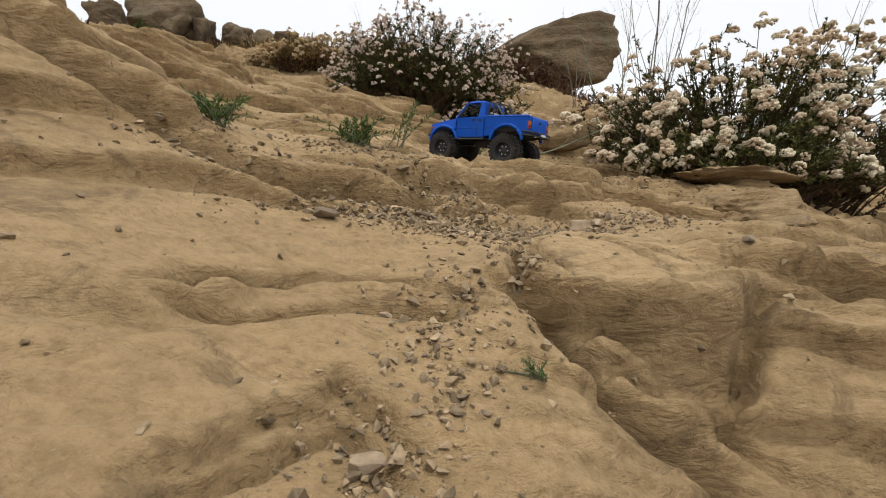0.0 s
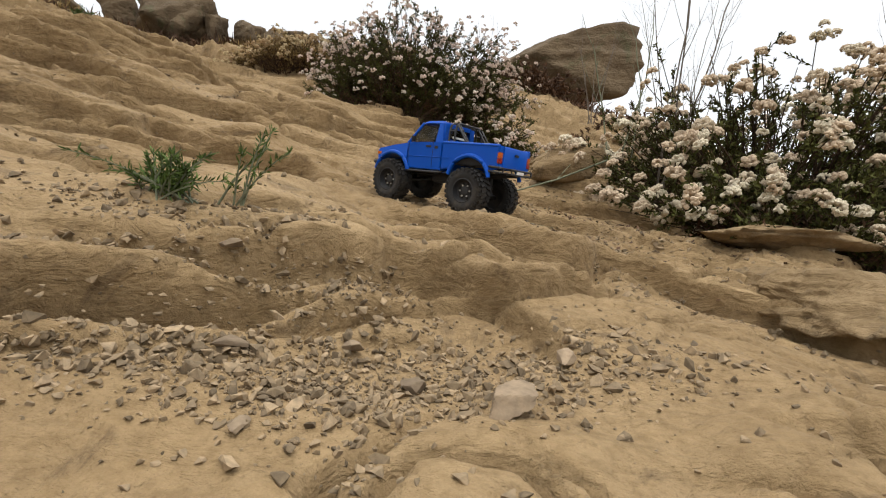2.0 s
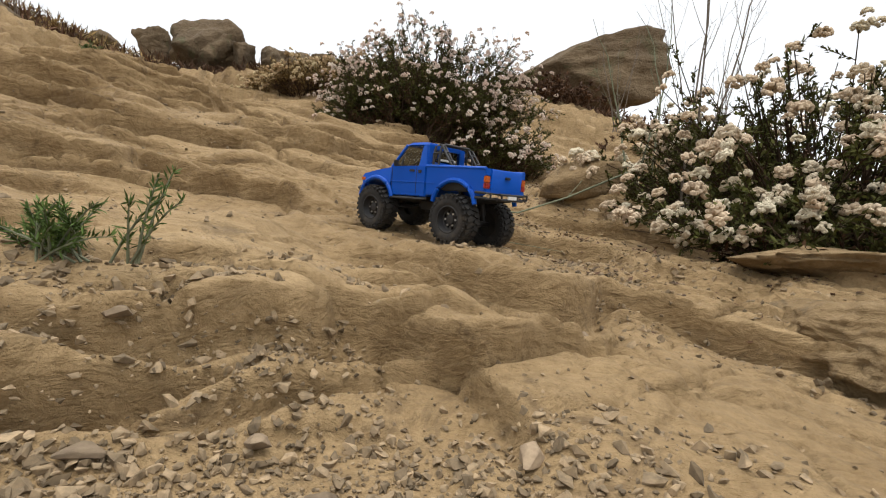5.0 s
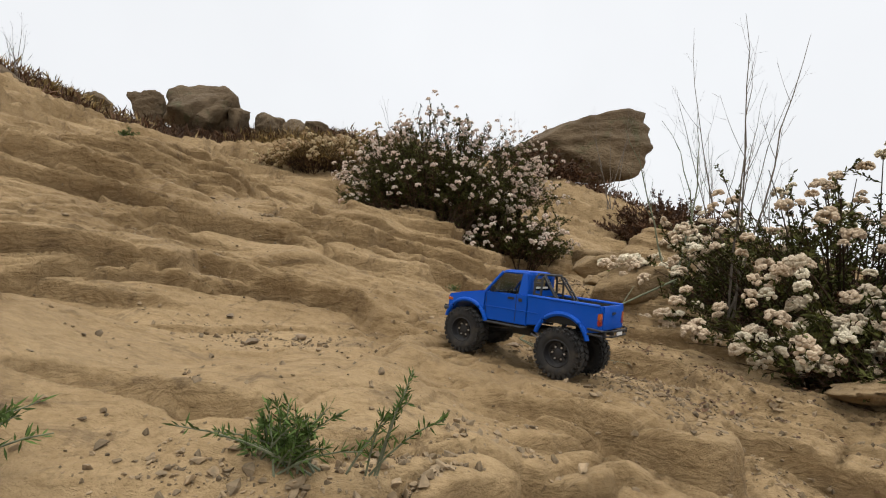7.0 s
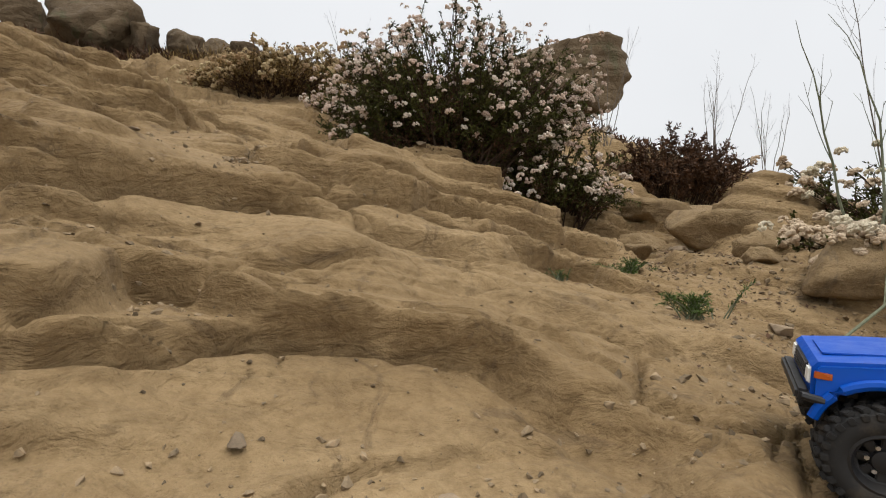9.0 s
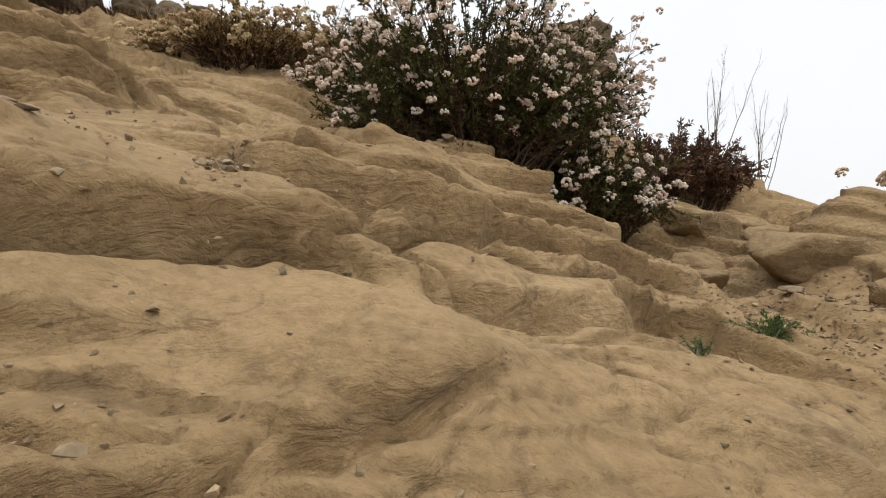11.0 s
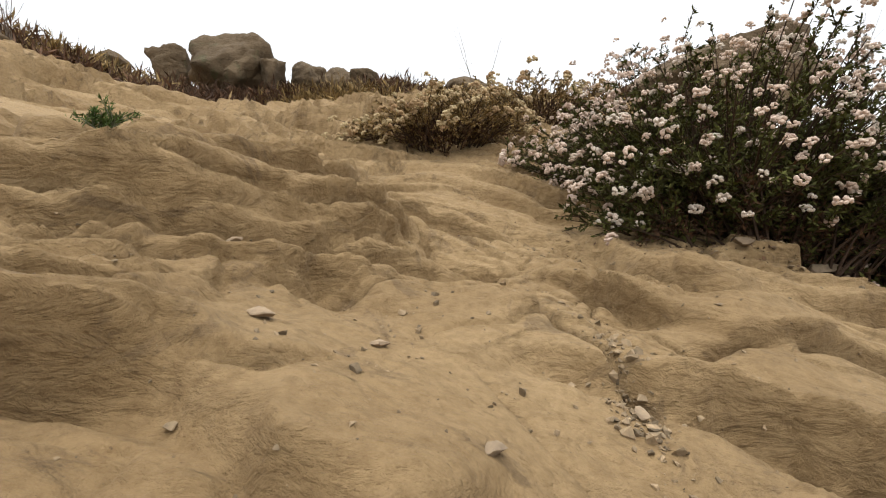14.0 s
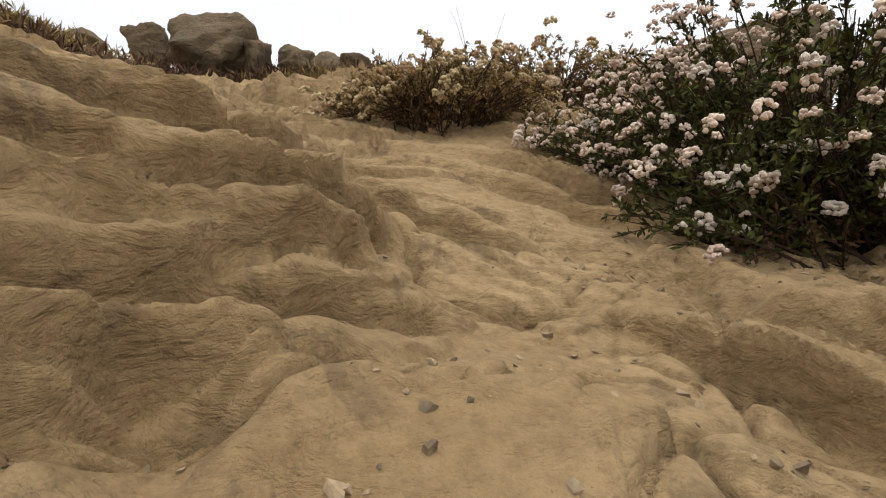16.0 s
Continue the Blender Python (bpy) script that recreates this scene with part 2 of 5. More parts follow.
def lathe(bm, profile, segments=40):
    """A profile of (radius, y) turned about the y axis."""
    rings = [[bm.verts.new((r * math.cos(2 * math.pi * k / segments), y, r * math.sin(2 * math.pi * k / segments))) for k in range(segments)] for r, y in profile]
    fs = []
    for a, b in zip(rings, rings[1:]):
        for k in range(segments):
            fs.append(bm.faces.new((a[k], a[(k + 1) % segments], b[(k + 1) % segments], b[k])))
    bmesh.ops.recalc_face_normals(bm, faces=fs)
    return bm


class Heap:
    """Collects many small pieces into one mesh."""

    def __init__(self):
        self.v, self.f = [], []

    def add(self, vs, fs):
        n = len(self.v)
        self.v += [tuple(v) for v in vs]
        self.f += [tuple(i + n for i in f) for f in fs]

    def leaf(self, p, along, side, length, width):
        q = p + along * length
        mid = p + along * (length * 0.5)
        self.add([p, mid + side * width, q, mid - side * width], [(0, 1, 2, 3)])

    def make(self, name, material, parent=None, label="", kind=""):
        ob = raw_mesh(name, self.v, self.f, material, parent, label)
        return tagged(ob, kind=kind) if kind else ob


# ---- ground ----
def lattice(ix, iy, iz, seed):
    n = (ix * 374761393 + iy * 668265263 + iz * 2147483647 + seed * 974634777) & 0xFFFFFFFF
    n = ((n ^ (n >> 13)) * 1274126177) & 0xFFFFFFFF
    n = ((n ^ (n >> 16)) * 2246822519) & 0xFFFFFFFF
    return ((n ^ (n >> 15)) & 0xFFFF) / 32767.5 - 1.0


def noise3(x, y, z, seed=0):
    """Smooth value noise, -1 to 1."""
    x, y, z = np.broadcast_arrays(np.asarray(x, float), np.asarray(y, float), np.asarray(z, float))
    fx, fy, fz = np.floor(x), np.floor(y), np.floor(z)
    ix, iy, iz = fx.astype(np.int64), fy.astype(np.int64), fz.astype(np.int64)
    u, v, w = x - fx, y - fy, z - fz
    u, v, w = u * u * (3 - 2 * u), v * v * (3 - 2 * v), w * w * (3 - 2 * w)
    out = 0.0
    for a in (0, 1):
        for b in (0, 1):
            for c in (0, 1):
                out = out + lattice(ix + a, iy + b, iz + c, seed) * (u if a else 1 - u) * (v if b else 1 - v) * (w if c else 1 - w)
    return out


def fbm(x, y, z=0.0, octaves=4, seed=0, gain=0.5):
    total, amp = 0.0, 1.0
    for k in range(octaves):
        total = total + amp * noise3(x * 2**k + 17.3 * k, y * 2**k - 9.1 * k, z * 2**k + 3.7 * k, seed + k)
        amp *= gain
    return total


def along(px, py, line):
    """Signed distance to a broken line (plus on its left hand), distance, distance to its nearer end, and a fade past the ends."""
    best, signed = np.full(px.shape, 99.0), np.zeros(px.shape)
    for (ax, ay), (bx, by) in zip(line, line[1:]):
        length = math.hypot(bx - ax, by - ay)
        ux, uy = (bx - ax) / length, (by - ay) / length
        s = np.clip((px - ax) * ux + (py - ay) * uy, 0, length)
        d = np.hypot(px - ax - s * ux, py - ay - s * uy)
        n = (py - ay) * ux - (px - ax) * uy
        near = d < best
        best, signed = np.where(near, d, best), np.where(near, np.where(n >= 0, d, -d), signed)
    ends = np.minimum(np.hypot(px - line[0][0], py - line[0][1]), np.hypot(px - line[-1][0], py - line[-1][1]))
    past = np.full(px.shape, -9.0)
    for (ax, ay), (bx, by) in ((line[1], line[0]), (line[-2], line[-1])):
        length = math.hypot(bx - ax, by - ay)
        past = np.maximum(past, ((px - bx) * (bx - ax) + (py - by) * (by - ay)) / length)
    return signed, best, ends, np.exp(-((np.maximum(past + 0.06, 0) / 0.06) ** 2))


PLANE = (0.601, -0.2092, 0.0917)
LEDGES = [
    (((-0.55, 0.54), (-0.30, 0.575), (-0.16, 0.622), (-0.09, 0.640), (-0.02, 0.69), (0.045, 0.722), (0.114, 0.78)), 0.046),
    (((-0.8, 1.48), (-0.66, 1.655), (-0.565, 1.72), (-0.4, 1.8), (-0.15, 1.9), (0.12, 2.08)), 0.051),
    (((-1.3, 1.8), (-1.06, 1.955), (-0.955, 2.075), (-0.8, 2.2)), 0.051),
    (((-0.95, 1.3), (-0.7, 1.4), (-0.56, 1.45), (-0.35, 1.6)), 0.02),
    (((0.04, 0.44), (0.12, 0.405), (0.2, 0.4), (0.28, 0.42), (0.37, 0.47), (0.55, 0.54)), 0.034),
]
# swells and hollows: x, y, radius, rise
MOUNDS_WIDE = [
    (-4, 2, 4, 0.873), (-1, 2, 4, -1.226), (-7, 5, 4, 1.357),
    (-4, 5, 4, -1.683), (-1, 5, 4, 1.467), (-7, 8, 4, -0.628),
    (-4, 8, 4, 1.066), (-1, 8, 4, 0.388), (-4, -1, 2, -0.493),
    (-2.5, 6.5, 2, -0.236), (-4, 6.5, 2, -0.721), (-1, 6.5, 2, -0.399),
    (2, 6.5, 2, -0.137), (-2.4, 3.6, 1, -0.325), (1.2, 3.6, 1, -0.26),
    (-0.7, -0.2, 0.5, -0.302), (-1.6, 0.4, 0.5, 0.144), (-1.3, 2.8, 0.5, -0.145),
    (-0.66, 0.58, 0.28, 0.206), (-0.5, 1.22, 0.28, -0.07), (0.78, 1.22, 0.28, 0.061),
    (-1.3, 1.7, 0.28, 0.061), (0.94, 2.02, 0.28, 0.103), (0.3, 2.5, 0.28, -0.13),
    (-0.66, 2.5, 0.28, -0.043), (-0.34, 2.5, 0.28, -0.021),
]
MOUNDS_LOW = [
    (0.3, 0.2, 0.16, -0.3), (0, 0.2, 0.16, -0.084), (-0.1, 0.4, 0.16, -0.037),
    (0.3, 0.5, 0.16, 0.013), (0.5, 0.6, 0.16, 0.027), (-0.2, 0.6, 0.16, -0.026),
    (0.2, 0.7, 0.16, -0.005), (-0.1, 0.8, 0.16, 0.048), (0.1, 0.8, 0.16, -0.052),
    (-0.2, 0.9, 0.16, 0.006), (0.1, 1, 0.16, 0.026), (0.6, 1, 0.16, -0.031),
    (0.3, 1, 0.16, 0.023), (-0.1, 1, 0.16, 0.026), (-0.6, 1, 0.16, 0.05),
    (-0.7, 1.1, 0.16, -0.127), (0.7, 1.1, 0.16, 0.054), (0.5, 1.2, 0.16, 0.073),
]
MOUNDS_HIGH = [
    (-0.7, 1.3, 0.16, 0.072), (-0.9, 1.4, 0.16, 0.035), (-0.4, 1.4, 0.16, -0.013),
    (-0.6, 1.5, 0.16, -0.036), (-0.8, 1.5, 0.16, -0.071), (-0.4, 1.6, 0.16, 0.035),
    (-0.3, 1.6, 0.16, -0.043), (-0.8, 1.6, 0.16, 0.13), (-0.9, 1.6, 0.16, -0.051),
    (0.5, 1.7, 0.16, 0.113), (-0.8, 1.7, 0.16, -0.012), (-1, 1.7, 0.16, 0.031),
    (0, 1.7, 0.16, -0.032), (-0.6, 1.7, 0.16, -0.025), (-0.2, 1.8, 0.16, 0.007),
    (0.2, 1.8, 0.16, 0.02), (0, 1.9, 0.16, -0.019), (0.5, 1.9, 0.16, 0.013),
    (-1.2, 2, 0.16, 0.079), (-0.2, 2, 0.16, -0.062), (-1, 2, 0.16, -0.057),
    (0.1, 2, 0.16, -0.082), (-0.4, 2.1, 0.16, 0.053), (-0.8, 2.2, 0.16, -0.08),
    (0.7, 2.2, 0.16, 0.208), (0.4, 2.2, 0.16, -0.068), (-1.1, 2.2, 0.16, 0.057),
    (-0.7, 2.2, 0.16, 0.024),
]
MOUNDS_FINE = [
    (0.2, 0.9, 0.14, 0.027), (0.5, 1.2, 0.22, -0.019), (-0.2, 2.4, 0.22, 0.022), (0.5, 2.5, 0.22, -0.020),
    (-0.8, 1.6, 0.22, -0.015), (-0.6, 2.0, 0.14, -0.013), (0.0, 0.7, 0.14, -0.015), (-0.4, 1.5, 0.14, 0.017),
    (-1.2, 1.9, 0.14, -0.026), (-1.0, 2.0, 0.14, 0.011), (0.4, 1.4, 0.22, -0.019), (0.2, 0.8, 0.14, 0.026), (0.22, 1.12, 0.14, 0.020),
    (-0.7, 1.2, 0.14, 0.016), (-0.2, 1.3, 0.14, -0.013), (-1.0, 2.7, 0.22, 0.019), (0.6, 2.5, 0.22, -0.020),
    (-0.2, 2.4, 0.14, 0.019), (-0.6, 2.1, 0.14, -0.018), (0.5, 1.1, 0.22, -0.018), (-0.3, 1.8, 0.14, -0.015),
]
# low risers of single beds: the line of the foot, the rise, how far back it dies away
RISERS = [
    (((-1.08, 1.72), (-1.05, 1.76), (-1.02, 1.83), (-0.98, 1.91), (-0.94, 1.985), (-0.89, 2.05), (-0.84, 2.08)), 0.030, 0.10),
    (((-1.16, 1.86), (-1.11, 1.90), (-1.07, 1.94), (-1.02, 1.995), (-0.97, 2.065), (-0.90, 2.20)), 0.020, 0.06),
    (((-1.15, 1.915), (-1.10, 1.97), (-1.055, 2.045), (-1.00, 2.10), (-0.955, 2.175), (-0.90, 2.30)), 0.026, 0.10),
    (((-0.80, 1.165), (-0.65, 1.243), (-0.54, 1.36), (-0.48, 1.415), (-0.39, 1.43), (-0.26, 1.42), (-0.19, 1.36)), 0.026, 0.10),
    (((-0.55, 1.12), (-0.45, 1.19), (-0.38, 1.255), (-0.28, 1.29), (-0.18, 1.30)), 0.010, 0.06),
    (((-0.36, 0.745), (-0.29, 0.785), (-0.225, 0.78), (-0.18, 0.79)), 0.022, 0.05),
    (((0.01, 0.727), (0.06, 0.777), (0.10, 0.83), (0.142, 0.863), (0.18, 0.865)), 0.014, 0.05),
    (((0.12, 0.80), (0.15, 0.80), (0.20, 0.79), (0.26, 0.83), (0.307, 0.869), (0.35, 0.95)), 0.026, 0.08),
    (((0.03, 0.895), (0.12, 0.916), (0.22, 0.96)), 0.012, 0.05),
    (((-0.137, 0.197), (-0.103, 0.27), (-0.072, 0.313), (-0.031, 0.292), (-0.003, 0.271)), 0.009, 0.06),
    (((-1.02, 1.677), (-0.974, 1.713), (-0.939, 1.714), (-0.897, 1.728), (-0.86, 1.757)), 0.012, 0.05),
    (((-1.36, 2.45), (-1.15, 2.52), (-0.98, 2.62), (-0.80, 2.72)), 0.03, 0.14),
    (((-1.70, 2.55), (-1.40, 2.78), (-1.20, 2.95), (-1.0, 3.05)), 0.04, 0.2),
    (((-1.35, 2.12), (-1.20, 2.25), (-1.02, 2.38), (-0.86, 2.42), (-0.70, 2.40)), 0.03, 0.1),
    (((-2.3, 3.2), (-1.9, 3.45), (-1.5, 3.6), (-1.1, 3.65)), 0.06, 0.3),
    (((-1.5, 1.55), (-1.2, 1.62), (-1.0, 1.60), (-0.9, 1.50)), 0.03, 0.1),
    (((0.35, 0.60), (0.42, 0.575), (0.52, 0.63), (0.62, 0.72)), 0.02, 0.08),
]
CREASES = [
    (((-0.21, 0.315), (-0.174, 0.372), (-0.118, 0.43), (-0.045, 0.438), (0.038, 0.406)), 0.010, 0.005),
    (((0.175, 0.568), (0.217, 0.501), (0.254, 0.469), (0.286, 0.455)), 0.008, 0.004),
    (((-0.438, 1.768), (-0.361, 1.69), (-0.309, 1.69)), 0.014, 0.006),
    (((-0.698, 1.574), (-0.662, 1.499), (-0.597, 1.465), (-0.549, 1.492)), 0.012, 0.010),
    (((-0.461, 1.771), (-0.429, 1.755), (-0.406, 1.736)), 0.014, 0.006),
    (((0.127, 0.373), (0.177, 0.369), (0.238, 0.376), (0.278, 0.394)), 0.046, 0.013),
    (((0.274, 0.396), (0.234, 0.367), (0.251, 0.355), (0.272, 0.344)), 0.026, 0.010),
    (((0.093, 0.432), (0.091, 0.472), (0.118, 0.546), (0.173, 0.543), (0.198, 0.488), (0.221, 0.45)), 0.018, 0.009),
    (((0.261, 0.552), (0.319, 0.539), (0.328, 0.502), (0.304, 0.467)), 0.012, 0.007),
    (((0.389, 0.624), (0.366, 0.516), (0.428, 0.505)), 0.016, 0.008),
    (((-0.047, 0.745), (-0.023, 0.705)), 0.018, 0.006),
    (((-0.093, 0.682), (-0.085, 0.706), (-0.046, 0.735), (-0.02, 0.79), (0.01, 0.80)), 0.012, 0.005),
    (((-0.255, 1.659), (-0.204, 1.639), (-0.180, 1.60)), 0.022, 0.011),
    (((-0.071, 1.836), (-0.049, 1.759), (-0.045, 1.696), (0.006, 1.659)), 0.026, 0.012),
    (((-0.48, 1.889), (-0.464, 1.786), (-0.465, 1.758)), 0.024, 0.012),
    (((-0.724, 2.134), (-0.674, 2.04), (-0.645, 1.93)), 0.020, 0.012),
    (((-0.605, 2.055), (-0.552, 2.02), (-0.532, 1.979), (-0.515, 1.945)), 0.012, 0.006),
    (((-0.753, 1.849), (-0.704, 1.751), (-0.669, 1.696)), 0.004, 0.006),
    (((-1.05, 2.50), (-0.88, 2.35), (-0.846, 2.275), (-0.685, 2.248)), 0.02, 0.012),
    (((0.075, 0.422), (0.105, 0.378), (0.14, 0.347), (0.21, 0.333), (0.25, 0.30)), 0.06, 0.018),
    (((-0.207, 0.31), (-0.08, 0.398), (0.04, 0.396)), 0.012, 0.012),
    (((-0.125, 0.18), (-0.066, 0.285), (-0.004, 0.241)), 0.012, 0.012),
    (((0.123, 0.608), (0.073, 0.531), (0.079, 0.489), (0.067, 0.46), (0.068, 0.41)), 0.028, 0.014),
    (((0.092, 0.50), (0.095, 0.466), (0.12, 0.42)), 0.016, 0.007),
    (((-0.80, 1.152), (-0.69, 1.242), (-0.554, 1.351), (-0.42, 1.434)), 0.02, 0.012),
    (((-0.442, 1.775), (-0.394, 1.679), (-0.341, 1.651)), 0.010, 0.006),
    (((-0.73, 1.53), (-0.69, 1.605), (-0.64, 1.66), (-0.58, 1.70), (-0.527, 1.74)), 0.034, 0.018),
    (((-0.526, 1.75), (-0.486, 1.714), (-0.436, 1.66)), 0.012, 0.008),
    (((-0.459, 1.777), (-0.435, 1.738), (-0.40, 1.70)), 0.014, 0.010),
    (((-0.609, 2.038), (-0.575, 2.002), (-0.547, 1.968), (-0.512, 1.947)), 0.008, 0.005),
    (((-0.681, 2.046), (-0.636, 1.927), (-0.624, 1.876), (-0.60, 1.81)), 0.016, 0.012),
    (((-0.747, 1.87), (-0.71, 1.932), (-0.66, 1.952)), 0.005, 0.004),
    (((-0.596, 1.93), (-0.30, 2.07), (-0.08, 2.12), (0.094, 2.10)), 0.018, 0.016),
    (((0.17, 0.564), (0.221, 0.508), (0.289, 0.467)), 0.008, 0.004),
    (((0.13, 0.40), (0.20, 0.385), (0.27, 0.40), (0.34, 0.45)), 0.03, 0.016),
    (((-0.30, 0.60), (-0.176, 0.60), (-0.10, 0.63), (-0.03, 0.685), (0.03, 0.74)), 0.022, 0.014),
    (((-1.13, 1.88), (-1.05, 1.935), (-0.97, 2.02), (-0.90, 2.10)), 0.022, 0.016),
]


def ledge(px, py, line, width=0.016, fade=0.25):
    wx = px + 0.012 * np.sin(11 * py + 3) + 0.006 * np.sin(31 * py)
    wy = py + 0.012 * np.sin(13 * px) + 0.006 * np.sin(37 * px + 1)
    d, _, _, kept = along(wx, wy, line)
    return 1 / (1 + np.exp(-np.clip(d / width, -30, 30))) * np.exp(-np.maximum(d, 0) / fade) * kept


def hill(px, py):
    """The broad form of the hillside."""
    px, py = np.asarray(px, float), np.asarray(py, float)
    flat = np.maximum(np.hypot(px, py - 2) - 12, 0)
    h = PLANE[0] + PLANE[1] * np.clip(px, -12, 12) + PLANE[2] * np.clip(py, -12, 11) - 0.12 * flat
    for line, rise in LEDGES:
        h = h + rise * ledge(px, py, line)
    for group in (MOUNDS_WIDE, MOUNDS_LOW, MOUNDS_HIGH, MOUNDS_FINE):
        for x, y, r, rise in group:
            h = h + rise * np.exp(-((px - x) ** 2 + (py - y) ** 2) / r**2)
    return h


def steps(b, period, sharp):
    """How far a staircase of that period departs from an even rise b."""
    f = b / period
    i = np.floor(f)
    r = np.clip((f - i - 0.5) / sharp + 0.5, 0, 1)
    return period * (i + r * r * (3 - 2 * r)) - b, i


def blocks(u, v, seed):
    """Cells of broken rock: how near a joint is, and a number for each cell."""
    iu, iv = np.floor(u).astype(np.int64), np.floor(v).astype(np.int64)
    f1, f2, own = np.full(u.shape, 9.0), np.full(u.shape, 9.0), np.zeros(u.shape)
    for a in (-1, 0, 1):
        for b in (-1, 0, 1):
            cx = iu + a + 0.5 + 0.45 * lattice(iu + a, iv + b, 0, seed)
            cy = iv + b + 0.5 + 0.45 * lattice(iu + a, iv + b, 1, seed)
            d = np.hypot(u - cx, v - cy)
            mine = lattice(iu + a, iv + b, 2, seed)
            f2 = np.where(d < f1, f1, np.minimum(f2, d))
            own = np.where(d < f1, mine, own)
            f1 = np.minimum(f1, d)
    return f2 - f1, own


SMOOTH = [(-0.13, 0.92, 0.13), (-0.86, 1.76, 0.12), (-0.62, 1.78, 0.10), (0.02, 0.40, 0.10), (-0.30, 2.12, 0.13), (-0.70, 1.68, 0.17), (-0.80, 1.84, 0.18), (0.0, 0.25, 0.17), (-0.42, 1.60, 0.14), (-0.30, 1.22, 0.20), (-0.45, 2.0, 0.13), (0.10, 0.46, 0.08), (0.25, 0.62, 0.10)]


def relief(px, py, h):
    """How far the rock stands out of the broad form: beds, joints and lumps."""
    e = 0.02
    slope = np.hypot(hill(px + e, py) - h, hill(px, py + e) - h) / e
    far = np.clip((np.hypot(px + 0.2, py - 1.4) - 1.6) / 3, 0, 1)
    warp = 0.018 * fbm(px * 3.5, py * 3.5, h * 3.5, 4, 5)
    bed = h + 0.22 * px + warp
    rough = np.clip(0.85 + 1.2 * fbm(px * 1.9, py * 1.9, 0, 2, 40), 0, 1)
    for x, y, r in SMOOTH:
        rough = rough * (1 - 0.85 * np.exp(-(((px - x) ** 2 + (py - y) ** 2) / r**2) ** 2))
    left = np.clip((-0.15 - px + 0.2 * py) / 0.6, 0, 1)
    soft = 1 / (1 + (slope / 1.5) ** 2)
    mask = soft * np.clip(rough * (0.75 + 0.45 * left) + 0.5 * np.clip((slope - 0.5) / 0.4, 0, 1), 0, 1.15)
    s1, i1 = steps(bed, 0.062, 0.13)
    s2, i2 = steps(bed + 0.006 * fbm(px * 12, py * 12, h * 12, 2, 8), 0.017, 0.22)
    s3, i3 = steps(bed + 0.04 * fbm(px * 1.6, py * 1.6, 0, 3, 9), 0.13, 0.12)
    a1 = np.clip(0.75 + 1.2 * noise3(px * 2.6, py * 2.6, i1 * 0.9 + 0.5, 11), 0, 1)
    a2 = np.clip(0.45 + 1.3 * noise3(px * 5.0, py * 5.0, i2 * 0.9 + 0.5, 12), 0, 1)
    d = mask * (1.15 * a1 * s1 + 1.2 * a2 * s2) + np.clip(far * 2.2, 0, 1) * 0.95 * s3
    # each bed overhangs a thin dark recess
    f1 = bed / 0.062
    d = d - mask * a1 * 0.021 * np.exp(-(((f1 - np.floor(f1) - 0.40) / 0.055) ** 2))
    # broken blocks, long along the beds
    wx, wy = px + 0.03 * fbm(px * 6, py * 6, 0, 3, 50), py + 0.03 * fbm(px * 6, py * 6, 0, 3, 55)
    u, v = wx * 0.9 + wy * 0.43, wy * 0.9 - wx * 0.43
    gap, own = blocks(u * 4.0, v * 8.5, 60)
    gap2, own2 = blocks(u * 11.0, v * 21.0, 61)
    d = d + mask * (0.012 * own - 0.030 * np.exp(-gap / 0.05) * np.clip(0.1 + own, 0, 1))
    gap3, own3 = blocks(u * 1.9, v * 5.0, 62)
    d = d + np.clip(far * 2, 0, 1) * soft * (0.035 * own3 - 0.06 * np.exp(-gap3 / 0.05) * np.clip(0.6 + own3, 0, 1))
    d = d + mask * rough * (0.005 * own2 - 0.015 * np.exp(-gap2 / 0.07) * np.clip(0.3 + own2, 0, 1))
    d = d + 0.006 * fbm(px * 7, py * 7, h * 7, 4, 20) + 0.0022 * (0.3 + rough) * fbm(px * 42, py * 42, h * 42, 3, 30)
    pit = np.clip(fbm(px * 13, py * 13, h * 13, 3, 33) - 0.75, 0, 1)
    d = d - 0.03 * pit * rough
    d = d * (0.35 + 0.65 * soft)
    rx, ry = px + 0.014 * fbm(px * 9, py * 9, 0, 4, 90, 0.6), py + 0.014 * fbm(px * 9, py * 9, 0, 4, 95, 0.6)
    broken = np.clip(0.85 + 0.7 * noise3(px * 6, py * 6, 0, 97), 0.25, 1)
    for line, rise in LEDGES:
        sd, _, _, kept = along(rx, ry, line)
        part_of = kept * broken * rise / 0.04
        d = d + part_of * (0.014 * np.exp(-(((sd - 0.014) / 0.012) ** 2)) - 0.034 * np.exp(-(((sd + 0.008) / 0.007) ** 2)))
    for line, rise, back in RISERS:
        sd, _, _, kept = along(rx, ry, line)
        up = np.maximum(sd, 0)
        face = 1 / (1 + np.exp(-np.clip(sd / 0.0025, -30, 30)))
        # the bed above leans out over a narrow recess
        d = d + kept * broken * (rise * (face * np.exp(-up / back) + 0.2 * np.exp(-(((sd - 0.010) / 0.008) ** 2))) - 0.9 * rise * np.exp(-(((sd + 0.004) / 0.0045) ** 2)))
    for line, deep, wide in CREASES:
        _, b, ends, _ = along(0.5 * (px + rx), 0.5 * (py + ry), line)
        d = d - deep * (1.1 * np.exp(-((b / (0.45 * wide)) ** 2)) + 0.5 * np.exp(-b / wide)) * np.clip(ends / 0.04, 0.25, 1)
    return d


